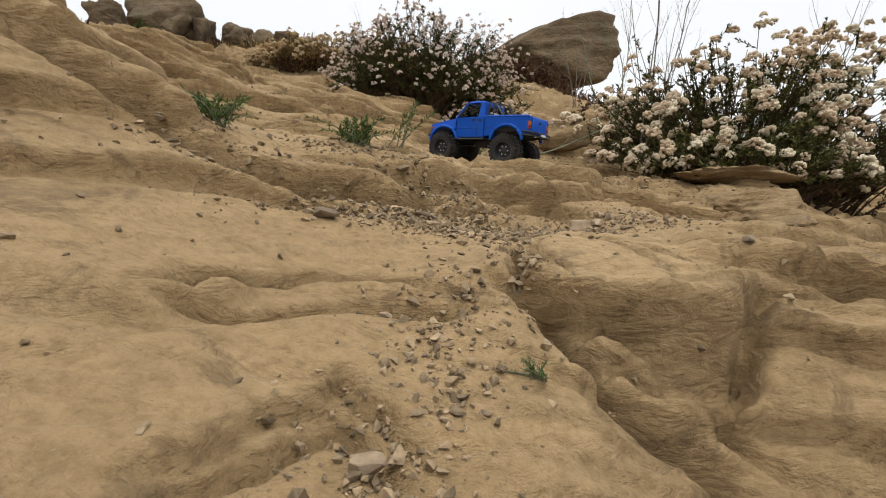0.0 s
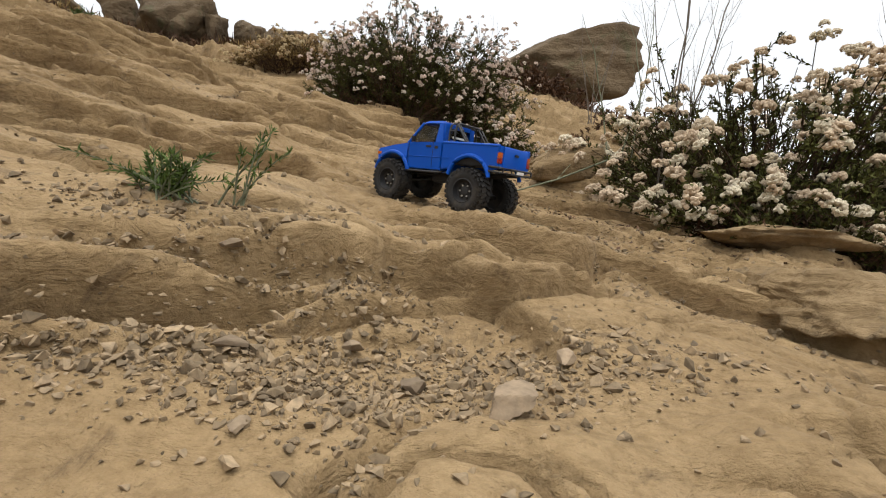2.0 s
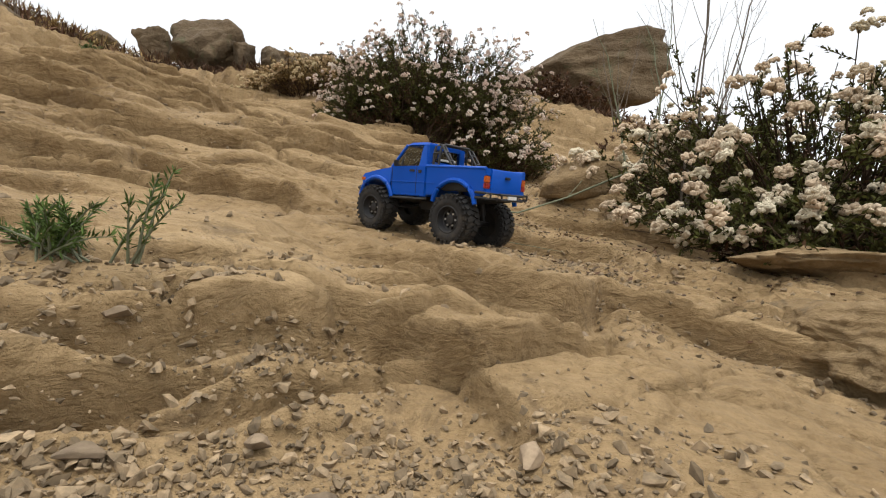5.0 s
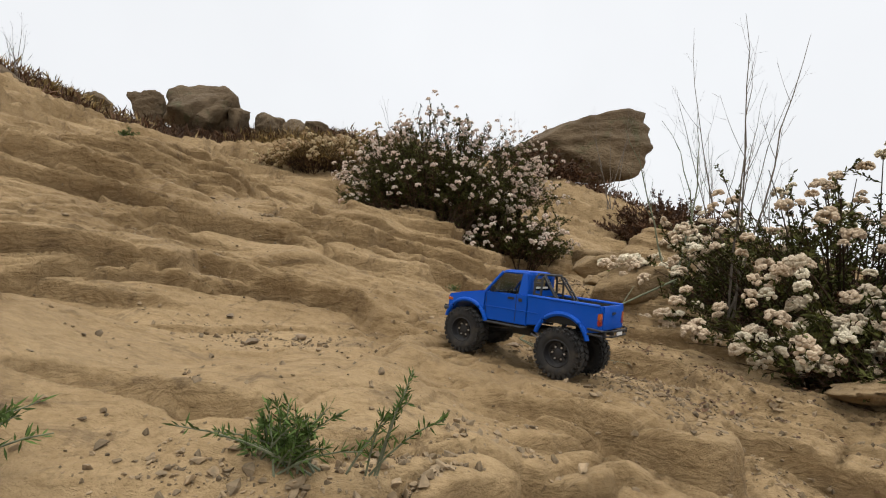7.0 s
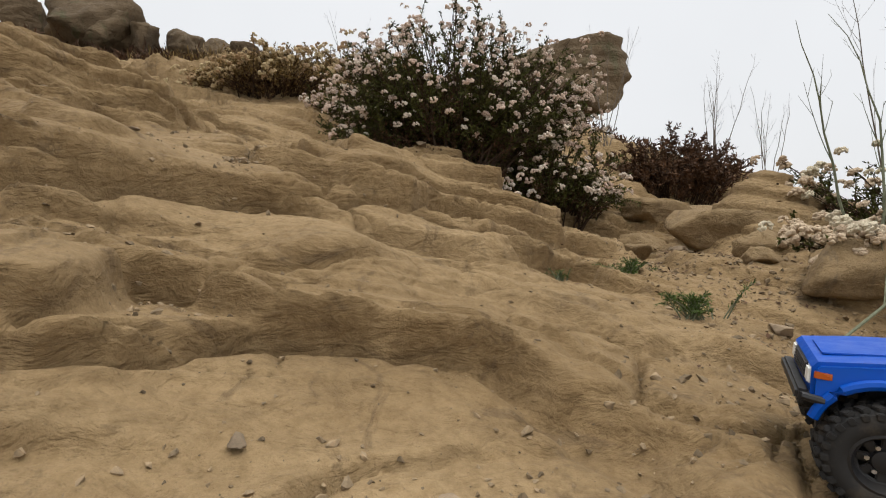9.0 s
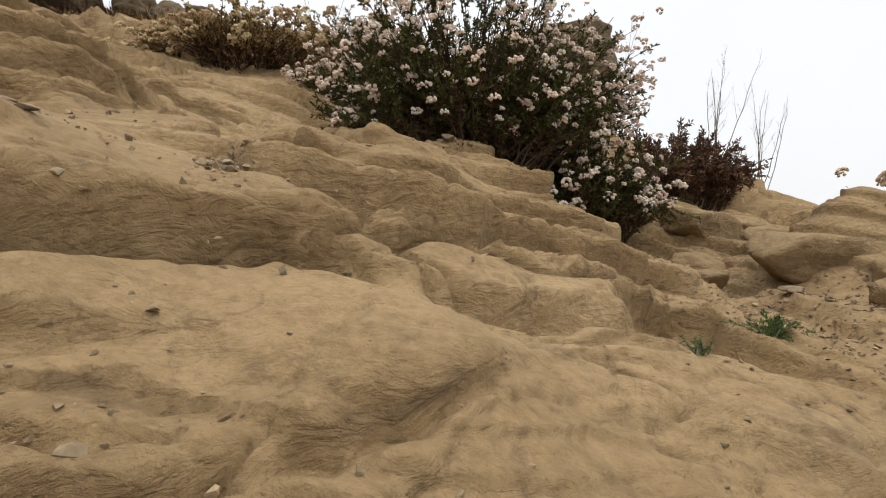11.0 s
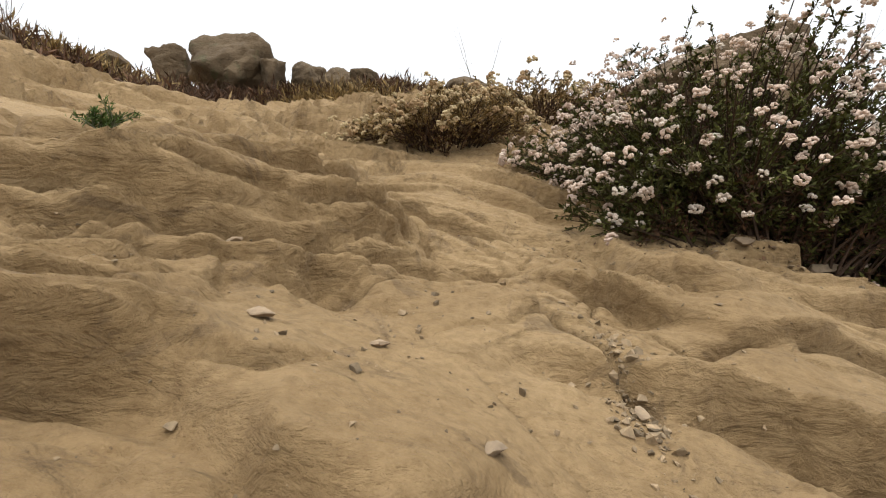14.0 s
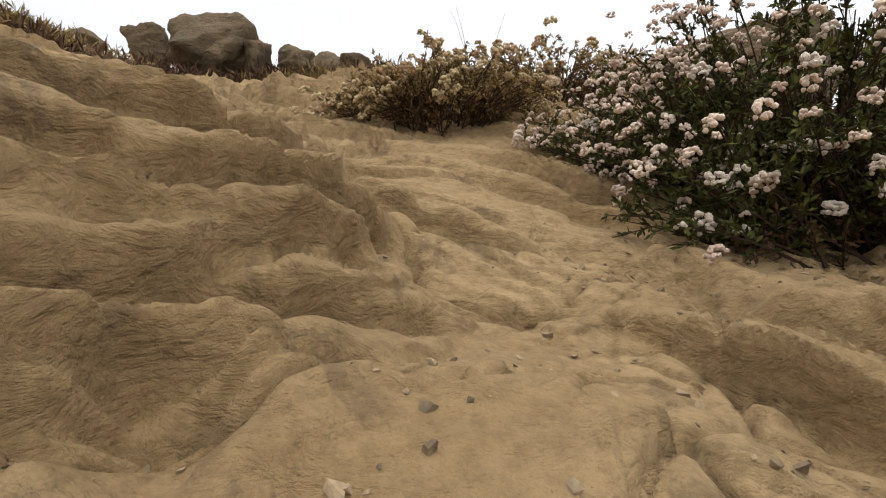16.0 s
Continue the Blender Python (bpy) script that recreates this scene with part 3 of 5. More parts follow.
def lines(lo, hi, core0, core1, step):
    inner = np.arange(core0, core1 + step / 2, step)
    out = []
    for end, start, sign in ((hi, inner[-1], 1), (lo, inner[0], -1)):
        s, p, row = step, start, []
        while abs(p - start) < abs(end - start):
            s *= 1.019 if abs(p - start) < 5.5 else 1.16
            p += sign * s
            row.append(p)
        out.append(row)
    return np.array(out[1][::-1] + list(inner) + out[0])


def build_ground():
    xs, ys = lines(-400, 400, -1.3, 0.7, 0.0043), lines(-300, 400, 0.15, 2.4, 0.0043)
    gx, gy = np.meshgrid(xs, ys)
    px, py = gx.ravel(), gy.ravel()
    h = hill(px, py)
    d = relief(px, py, h)
    e = 0.03
    nx, ny = -(hill(px + e, py) - h) / e, -(hill(px, py + e) - h) / e
    k = 1 / np.sqrt(nx**2 + ny**2 + 1)
    push = np.clip(1.6 - np.hypot(px, py - 1.3) / 6, 0, 1) * np.clip(1.8 - np.hypot(nx, ny), 0, 1)
    co = np.stack([px + push * d * nx * k * 0.8, py + push * d * ny * k * 0.8, h + d], 1)
    w, n = len(xs), len(ys)
    i = (np.arange(n - 1)[:, None] * w + np.arange(w - 1)[None]).ravel()
    quads = np.stack([i, i + 1, i + 1 + w, i + w], 1)
    me = bpy.data.meshes.new("ground")
    me.vertices.add(len(co))
    me.vertices.foreach_set("co", co.ravel())
    me.loops.add(quads.size)
    me.loops.foreach_set("vertex_index", quads.ravel().astype(np.int32))
    me.polygons.add(len(quads))
    me.polygons.foreach_set("loop_start", (np.arange(len(quads)) * 4).astype(np.int32))
    me.update(calc_edges=True)
    me.validate()
    me.materials.append(SANDSTONE)
    me.shade_smooth()
    tagged(new("ground", me), "tan layered sandstone hillside with ledges, cracks and dust", "ground", kind="structure")
    return xs, ys, (h + d).reshape(n, w)


SHEET_X, SHEET_Y, SHEET_Z = build_ground()


def ground(px, py):
    """Height of the finished rock, between the points of the sheet."""
    px, py = np.asarray(px, float), np.asarray(py, float)
    i = np.clip(np.searchsorted(SHEET_X, px) - 1, 0, len(SHEET_X) - 2)
    j = np.clip(np.searchsorted(SHEET_Y, py) - 1, 0, len(SHEET_Y) - 2)
    u = (px - SHEET_X[i]) / (SHEET_X[i + 1] - SHEET_X[i])
    v = (py - SHEET_Y[j]) / (SHEET_Y[j + 1] - SHEET_Y[j])
    z = SHEET_Z
    return z[j, i] * (1 - u) * (1 - v) + z[j, i + 1] * u * (1 - v) + z[j + 1, i] * (1 - u) * v + z[j + 1, i + 1] * u * v


def gz(x, y):
    return float(ground(x, y))


# ---- rocks ----
def rock_mesh(name, material, seed, size, detail=4, beds=0.0, lumps=0.18, taper=0.0, square=0.0, crisp=False):
    """A worn rock about its centre; beds: depth of layering; taper: how much it thins towards -x."""
    bm = bmesh.new()
    bmesh.ops.create_icosphere(bm, subdivisions=detail, radius=1)
    co = np.array([v.co for v in bm.verts])
    if square:
        # planes of a broken block, with worn edges
        rng = np.random.default_rng(seed)
        n = rng.normal(size=(11, 3))
        n /= np.linalg.norm(n, axis=1)[:, None]
        n = np.concatenate([n, [[0, 0, 1], [0, 0, -1]]])
        away = np.concatenate([0.52 + 0.3 * rng.random(11), [0.7, 0.7]])
        r = (np.maximum(co @ n.T, 0) / away) ** (90 if crisp else 34)
        co = co * ((1 - square) + square * (r.sum(1) + 1e-9) ** (-1 / (90 if crisp else 34)))[:, None]
    s = seed * 7.31
    co = co * (1 + 0.25 * lumps * fbm(co[:, 0] * 5 + s, co[:, 1] * 5, co[:, 2] * 5, 3, seed + 20))[:, None]
    co = co * (1 + lumps * fbm(co[:, 0] * 1.3 + s, co[:, 1] * 1.3, co[:, 2] * 1.3, 4, seed, 0.55))[:, None]
    if beds:
        b = co[:, 2] + 0.15 * co[:, 0] + 0.08 * fbm(co[:, 0] * 2, co[:, 1] * 2, s, 2, seed + 3)
        out = 1 + beds * np.tanh(2.5 * noise3(co[:, 0] * 0.8, co[:, 1] * 0.8, b * 7, seed + 9))
        co[:, :2] *= out[:, None]
    co[:, 2] += 0.0
    if taper:
        k = 1 - taper * np.clip((0.6 - co[:, 0]) / 1.6, 0, 1)
        co[:, 1] *= k
        co[:, 2] *= k
    co = co * np.array(size)
    for v, c in zip(bm.verts, co):
        v.co = c
    me = bpy.data.meshes.new(name)
    bm.to_mesh(me)
    bm.free()
    me.materials.append(material)
    me.shade_smooth()
    if crisp:
        me.set_sharp_from_angle(angle=radians(22))
    return me


def rock(name, label, x, y, size, seed, material, z=None, sunk=0.3, turn=0, lean=0, **shape):
    ob = new(name, rock_mesh(name, material, seed, size, **shape))
    base = gz(x, y) if z is None else z
    ob.matrix_world = pose(x, y, base + size[2] * (1 - 2 * sunk) if z is None else z, 0, lean, turn)
    return tagged(ob, label, "boulder" if max(size) > 0.05 else "stone", kind="")


rock("balanced_boulder", "large weathered brown sandstone boulder overhanging the ridge", 1.35, 6.3, (1.15, 0.65, 0.64), 3, BOULDER, z=2.04, lean=-6, turn=-4, detail=5, beds=0.045, lumps=0.12, taper=0.5, square=0.9)
OUTCROP = [(-6.45, 8.0, 3.32, 0.31, 0.12, 4), (-5.46, 8.05, 3.35, 0.31, 0.21, 5), (-4.72, 8.1, 3.08, 0.43, 0.35, 13), (-4.35, 8.15, 3.19, 0.5, 0.5, 6), (-4.02, 8.2, 2.93, 0.29, 0.3, 7), (-3.49, 8.25, 2.92, 0.36, 0.27, 8), (-3.05, 8.3, 2.93, 0.31, 0.23, 9), (-2.68, 8.35, 2.88, 0.3, 0.19, 11), (-2.3, 8.4, 2.84, 0.21, 0.14, 14), (-1.11, 8.45, 2.76, 0.53, 0.14, 15), (-4.6, 4.4, 2.12, 0.45, 0.2, 10)]
for x, y, z, r, tall, seed in OUTCROP:
    # each one is rooted in the ridge below it
    top = z + tall
    tall = max(tall, (top - gz(x, y) + 0.25) / 2)
    z = top - tall
    ob = rock("outcrop_boulder", "grey-brown layered sandstone outcrop boulder on the ridge", x, y, (r, r * 0.9, tall), seed, BOULDER, z=z, turn=seed * 40, detail=5, beds=0.05, lumps=0.12, square=0.7)
    tagged(ob, group="outcrop on the ridge")
SIDE_ROCKS = [(0.62, 2.66, 0.17, 0.11, 0.08, 27, 15), (0.92, 2.80, 0.14, 0.11, 0.08, 28, 50), (0.36, 2.28, 0.08, 0.06, 0.05, 29, 100), (0.60, 2.02, 0.06, 0.05, 0.04, 41, 20), (0.38, 1.80, 0.05, 0.04, 0.03, 42, 60), (0.45, 1.66, 0.12, 0.09, 0.07, 21, 20), (0.50, 1.92, 0.085, 0.075, 0.075, 22, 70), (0.52, 2.18, 0.12, 0.10, 0.08, 23, 10), (0.72, 2.42, 0.085, 0.07, 0.06, 24, 30), (0.80, 2.30, 0.07, 0.06, 0.04, 25, 80), (0.47, 2.45, 0.10, 0.08, 0.05, 26, 0)]
for x, y, a, b, c, seed, turn in SIDE_ROCKS:
    tagged(rock("boulder", "rounded tan sandstone boulder beside the dirt strip", x, y, (a, b, c), seed, PALE_BOULDER, sunk=0.38, turn=turn, detail=4, lumps=0.1, square=1.0), group="boulders beside the dirt strip")
rock("rock_slab", "flat brown sandstone slab under the flowering bush", 0.67, 1.17, (0.11, 0.06, 0.03), 31, PALE_BOULDER, turn=8, sunk=0.3, detail=5, beds=0.06, lumps=0.22, square=0.9)
rock("rock_block", "low brown sandstone block at the foot of the bush", 0.70, 1.02, (0.12, 0.08, 0.06), 32, PALE_BOULDER, turn=-10, sunk=0.45, detail=5, beds=0.05, lumps=0.25, square=0.9)
LOOSE = [(-0.144, 0.557, 0.017), (0.172, 0.60, 0.022), (0.107, 0.655, 0.014), (0.05, 0.69, 0.012), (-0.03, 0.64, 0.013), (0.23, 0.70, 0.014), (0.013, 0.565, 0.008), (-0.05, 0.40, 0.009), (-0.045, 0.25, 0.012), (0.34, 0.52, 0.01), (0.30, 0.90, 0.012), (-0.06, 0.71, 0.011), (0.52, 1.03, 0.014), (-0.36, 1.165, 0.012), (-0.45, 1.27, 0.010), (-0.30, 1.23, 0.013), (0.10, 1.34, 0.015), (0.24, 1.58, 0.02), (0.33, 2.0, 0.022), (-0.935, 1.80, 0.012), (-0.84, 1.83, 0.009), (-0.62, 1.83, 0.010), (-0.27, 2.38, 0.026), (-0.09, 2.45, 0.03), (-0.74, 1.70, 0.008), (-1.03, 1.93, 0.01)]
for k, (x, y, r) in enumerate(LOOSE):
    tagged(rock("loose_stone", "loose pale brown stone lying on the sandstone", x, y, (r, r * 0.75, r * 0.5), 50 + k, STONE, sunk=0.15, turn=k * 47, detail=4, lumps=0.06, square=1.0, crisp=True), category="stone", group="loose stones on the sandstone")

GRIT = [(-0.30, 0.57, 0.05, 0.04, 90), (-0.12, 0.60, 0.09, 0.025, 260), (0.02, 0.63, 0.10, 0.03, 420), (0.17, 0.69, 0.10, 0.035, 420), (0.02, 0.775, 0.03, 0.03, 120), (0.04, 0.83, 0.035, 0.05, 180), (-0.12, 0.71, 0.07, 0.025, 200), (-0.04, 0.76, 0.02, 0.02, 60), (0.078, 0.50, 0.014, 0.06, 110), (-0.03, 0.25, 0.035, 0.035, 110), (0.0, 0.37, 0.03, 0.05, 130), (0.32, 1.15, 0.10, 0.10, 380), (0.30, 1.55, 0.12, 0.25, 520), (0.32, 2.05, 0.14, 0.2, 300), (-0.32, 1.20, 0.10, 0.04, 110), (-0.50, 1.20, 0.2, 0.1, 40), (-0.62, 1.86, 0.012, 0.06, 110), (0.08, 1.32, 0.18, 0.08, 160), (-0.10, 2.38, 0.25, 0.06, 240), (0.55, 1.05, 0.15, 0.08, 200), (-0.3, 1.3, 0.5, 0.5, 90), (0.1, 0.7, 0.4, 0.3, 220), (-0.8, 1.9, 0.3, 0.2, 150), (-0.61, 1.43, 0.1, 0.05, 90)]


def build_gravel():
    rng = np.random.default_rng(4)
    shapes = []
    for k in range(6):
        bm = bmesh.new()
        for q in range(11):
            p = rng.normal(size=3)
            bm.verts.new(p / np.linalg.norm(p) * (0.85 + 0.3 * rng.random()))
        hull = bmesh.ops.convex_hull(bm, input=bm.verts)
        bmesh.ops.delete(bm, geom=[v for v in bm.verts if not v.link_faces], context="VERTS")
        bm.verts.index_update()
        vs = np.array([v.co for v in bm.verts])
        shapes.append((vs, [tuple(v.index for v in f.verts) for f in bm.faces]))
        bm.free()
    heap = Heap()
    for x, y, sx, sy, n in GRIT:
        n = int(n * 3.2)
        px, py = x + sx * rng.normal(size=n), y + sy * rng.normal(size=n)
        pz = ground(px, py)
        size = np.clip(rng.lognormal(math.log(0.0024), 0.6, n), 0.001, 0.0085)
        for q in range(n):
            vs, fs = shapes[rng.integers(6)]
            turn = np.array(Euler(rng.random(3) * 6.28).to_matrix())
            co = (vs * (1, 0.8, 0.55) * size[q]) @ turn.T
            co[:, 2] *= 0.75
            heap.add(co + (px[q], py[q], pz[q] + size[q] * 0.2), fs)
    ob = heap.make("gravel", GRAVEL, kind="stuff")
    tagged(ob, "grey and tan gravel strewn in hollows of the rock", "gravel")


build_gravel()


# ---- plants ----
def curve_points(a, b, c, n):
    return [a * (1 - t) ** 2 + b * 2 * t * (1 - t) + c * t * t for t in (k / (n - 1) for k in range(n))]


def head_mesh(name, material, seed, blobs=24, open_=1.0):
    rng = np.random.default_rng(seed)
    bm = bmesh.new()
    for k in range(blobs):
        az, up = rng.random() * 6.283, rng.random() ** 0.7
        r = math.sqrt(max(0, 1 - (up * 0.9) ** 2)) * (0.75 + 0.3 * rng.random())
        c = Vector((r * math.cos(az) * 0.85, r * math.sin(az) * 0.85, up * 0.85 * open_ - 0.2))
        got = bmesh.ops.create_icosphere(bm, subdivisions=1, radius=0.20 + 0.13 * rng.random())["verts"]
        for v in got:
            v.co = v.co * (1 + 0.5 * (rng.random() - 0.5)) + c
    me = bpy.data.meshes.new(name)
    bm.to_mesh(me)
    bm.free()
    me.materials.append(material)
    return me


HEADS = [head_mesh("flower_head", FLOWER, s, 22 + 3 * s) for s in range(5)]
PINK_HEADS = [head_mesh("flower_head", PINK_FLOWER, s, 13 + s) for s in range(4)]
OCHRE_HEADS = [head_mesh("flower_head", DRY_FLOWER, s, 16) for s in range(3)]


def shrub(name, label, x, y, rx, ry, tall, stems, heads, seed, leaf_mat=LEAF, head_meshes=HEADS, head_size=0.02, leaf_len=0.0125, per_twig=26, lean=(0, 0), spread=1.0, base_z=None, twigs=6, reach=0.6):
    """A shrub of many thin stems from one foot, with narrow leaves and flower heads at the tips."""
    rng = np.random.default_rng(seed)
    root = new(name)
    z0 = gz(x, y) if base_z is None else base_z
    root.matrix_world = pose(x, y, z0)
    wood, green, dead = Heap(), Heap(), Heap()
    tips = []
    for k in range(stems):
        az, el = rng.random() * 6.283, math.acos(max(-0.02, 1 - 1.02 * rng.random() ** 0.85))
        size = reach + (1.12 - reach) * rng.random() ** 0.6
        wob = 1 + 0.16 * math.sin(az * 3 + seed) + 0.1 * math.sin(az * 5 + el * 4)
        tip = Vector((rx * math.cos(az) * math.sin(el) * wob, ry * math.sin(az) * math.sin(el) * wob, tall * (0.10 + 0.9 * math.cos(el)) * (0.85 + 0.3 * rng.random()))) * size
        tip += Vector((lean[0], lean[1], 0)) * rng.random()
        fx, fy = tip.x * 0.42 * spread + 0.03 * rng.normal(), tip.y * 0.42 * spread + 0.03 * rng.normal()
        foot = Vector((fx, fy, gz(x + fx, y + fy) - z0 - 0.01))
        floor_z = gz(x + tip.x, y + tip.y) - z0
        tip.z = max(tip.z, floor_z + 0.03)
        mid = Vector((foot.x * 0.6 + tip.x * 0.4, foot.y * 0.6 + tip.y * 0.4, max(foot.z, tip.z * 0.62)))
        pts = curve_points(foot, mid, tip, 6)
        wood.add(*tube_data(pts, [0.0034, 0.0028, 0.0022, 0.0017, 0.0013, 0.001], 4))
        if size > 0.88:
            tips.append((tip, (pts[-1] - pts[-2]).normalized()))
        for q in range(twigs):
            at = 0.04 + 0.94 * rng.random()
            i = min(int(at * 5), 4)
            p = pts[i].lerp(pts[i + 1], at * 5 - i)
            d = ((pts[i + 1] - pts[i]).normalized() + Vector(rng.normal(size=3)) * 0.55 + Vector((0, 0, 0.2))).normalized()
            length = 0.03 + 0.05 * rng.random()
            end = p + d * length
            wood.add(*tube_data([p, end], [0.0012, 0.0007], 3))
            for r in range(per_twig):
                o = p + d * (length * rng.random())
                way = (d * 0.8 + Vector(rng.normal(size=3)) * 0.7).normalized()
                side = way.cross(Vector(rng.normal(size=3))).normalized()
                (dead if at < 0.5 and rng.random() < 0.6 else green).leaf(o, way, side, leaf_len * (0.6 + 0.8 * rng.random()), leaf_len * 0.2)
    wood.make("stem_tangle", TWIG, root, "thin brown woody stems", "stuff")
    dead.make("dry_foliage", RUST, root, "dry brown leaves low in the bush", "stuff")
    green.make("foliage", leaf_mat, root, "small narrow leaves", "stuff")
    made = 0
    order = list(rng.permutation(len(tips)))
    rest = Heap()
    while made < heads and order:
        tip, d = tips[order.pop()]
        for q in range(rng.integers(2, 5)):
            if made >= heads:
                break
            r = head_size * (0.55 + 0.65 * rng.random())
            off = Vector(rng.normal(size=3)) * (0.026 * (q > 0) + 0.002)
            up = (d * 0.5 + Vector((0, 0, 1)) + Vector(rng.normal(size=3)) * 0.3).normalized()
            at = Matrix.Translation(tip + off) @ up.to_track_quat("Z", "Y").to_matrix().to_4x4() @ Matrix.Diagonal((r, r, r, 1))
            me = head_meshes[rng.integers(len(head_meshes))]
            made += 1
            if made > 290:
                rest.add([at @ v.co for v in me.vertices], [tuple(p.vertices) for p in me.polygons])
                continue
            ob = new("flower_head", me)
            ob.parent = root
            ob.matrix_local = at
    if rest.v:
        rest.make("flower_mass", head_meshes[0].materials[0], root, "further cream flower heads", "stuff")
    return tagged(root, label, "bush")


shrub("buckwheat_bush", "wild buckwheat bush with cream flower heads on the ledge", -0.13, 2.80, 0.52, 0.44, 0.43, 640, 1100, 1, head_meshes=PINK_HEADS, head_size=0.0122, lean=(0.0, -0.06))
shrub("buckwheat_bush", "low trailing buckwheat bush with cream flowers beside the rocks", 0.20, 2.62, 0.25, 0.2, 0.26, 170, 200, 2, head_meshes=PINK_HEADS, head_size=0.015)
shrub("buckwheat_bush", "dense buckwheat bush with large cream flower heads over the slab", 1.05, 1.72, 0.55, 0.55, 0.44, 560, 700, 3, head_size=0.0185, lean=(-0.03, -0.05))
shrub("buckwheat_bush", "low buckwheat clump with pinkish flower heads on the slab", 0.82, 1.28, 0.28, 0.14, 0.16, 150, 120, 4, head_size=0.019)
shrub("buckwheat_bush", "low skirt of buckwheat along the foot of the bush", -0.18, 2.52, 0.38, 0.14, 0.22, 190, 110, 9, head_meshes=PINK_HEADS, head_size=0.0135)
shrub("ochre_bush", "small dry yellow-flowered bush on the upper slope", -0.92, 3.25, 0.36, 0.27, 0.17, 190, 280, 5, leaf_mat=OCHRE, head_meshes=OCHRE_HEADS, head_size=0.016)
shrub("ochre_bush", "small dry yellow-flowered bush on the upper slope", -0.55, 3.75, 0.45, 0.35, 0.12, 150, 160, 6, leaf_mat=OCHRE, head_meshes=OCHRE_HEADS, head_size=0.02)
shrub("brown_shrub", "dry red-brown shrub on the crest", 1.45, 3.85, 0.46, 0.3, 0.30, 190, 0, 7, leaf_mat=RUST, leaf_len=0.025, per_twig=18, twigs=6)
shrub("brown_shrub", "dry brown shrub below the balanced boulder", 0.75, 5.3, 0.5, 0.4, 0.25, 110, 0, 8, leaf_mat=RUST, leaf_len=0.04, per_twig=14, twigs=6)


# ---- the model truck ----
def coat(name, col, rough, metal=0.0, dust=0.35, spec=0.5):
    """Moulded plastic with dust lying in patches."""
    m, nt, b = mat(name, rough, metal, spec)
    n = noise_node(nt, 30, 7, 0.7)
    f = noise_node(nt, 400, 4, 0.6)
    c = mix(nt, col, (0.30, 0.23, 0.15), ramp(nt, n.outputs["Fac"], [(0.50, (0, 0, 0)), (0.85, (dust,) * 3)]))
    nt.links.new(c, b.inputs["Base Color"])
    r = ramp(nt, n.outputs["Fac"], [(0.4, (rough,) * 3), (0.7, (min(1, rough + 0.25),) * 3)])
    nt.links.new(r, b.inputs["Roughness"])
    bump(nt, b, [(f.outputs["Fac"], 0.15, 0.0004)])
    return m


BLUE = coat("blue_paint", (0.0, 0.062, 0.37), 0.3, dust=0.025, spec=0.22)
BLACK = coat("black_plastic", (0.012, 0.012, 0.013), 0.5, dust=0.12)
RUBBER = coat("dusty_rubber", (0.022, 0.021, 0.020), 0.85, dust=0.28, spec=0.3)
LINER = coat("bed_liner", (0.016, 0.016, 0.017), 0.65, dust=0.12)
STEEL = coat("zinc_screw", (0.55, 0.55, 0.55), 0.35, 1.0, 0.1)
RED_LAMP = coat("red_lamp", (0.24, 0.015, 0.01), 0.2, dust=0.05)
AMBER = coat("amber_lamp", (0.42, 0.09, 0.015), 0.2, dust=0.05)
CLEAR = coat("clear_lamp", (0.75, 0.75, 0.72), 0.15, dust=0.05)
PLATE = coat("white_plate", (0.6, 0.6, 0.58), 0.5, dust=0.2)
GLASS, gnt, gb = mat("dusty_glass", 0.12)
gb.inputs["Transmission Weight"].default_value = 1.0
gb.inputs["IOR"].default_value = 1.1
gb.inputs["Base Color"].default_value = (0.5, 0.53, 0.54, 1)


def arch(cx, cz, r, a0, a1, n=12):
    return [(cx + r * math.cos(radians(a0 + (a1 - a0) * k / n)), cz + r * math.sin(radians(a0 + (a1 - a0) * k / n))) for k in range(n + 1)]


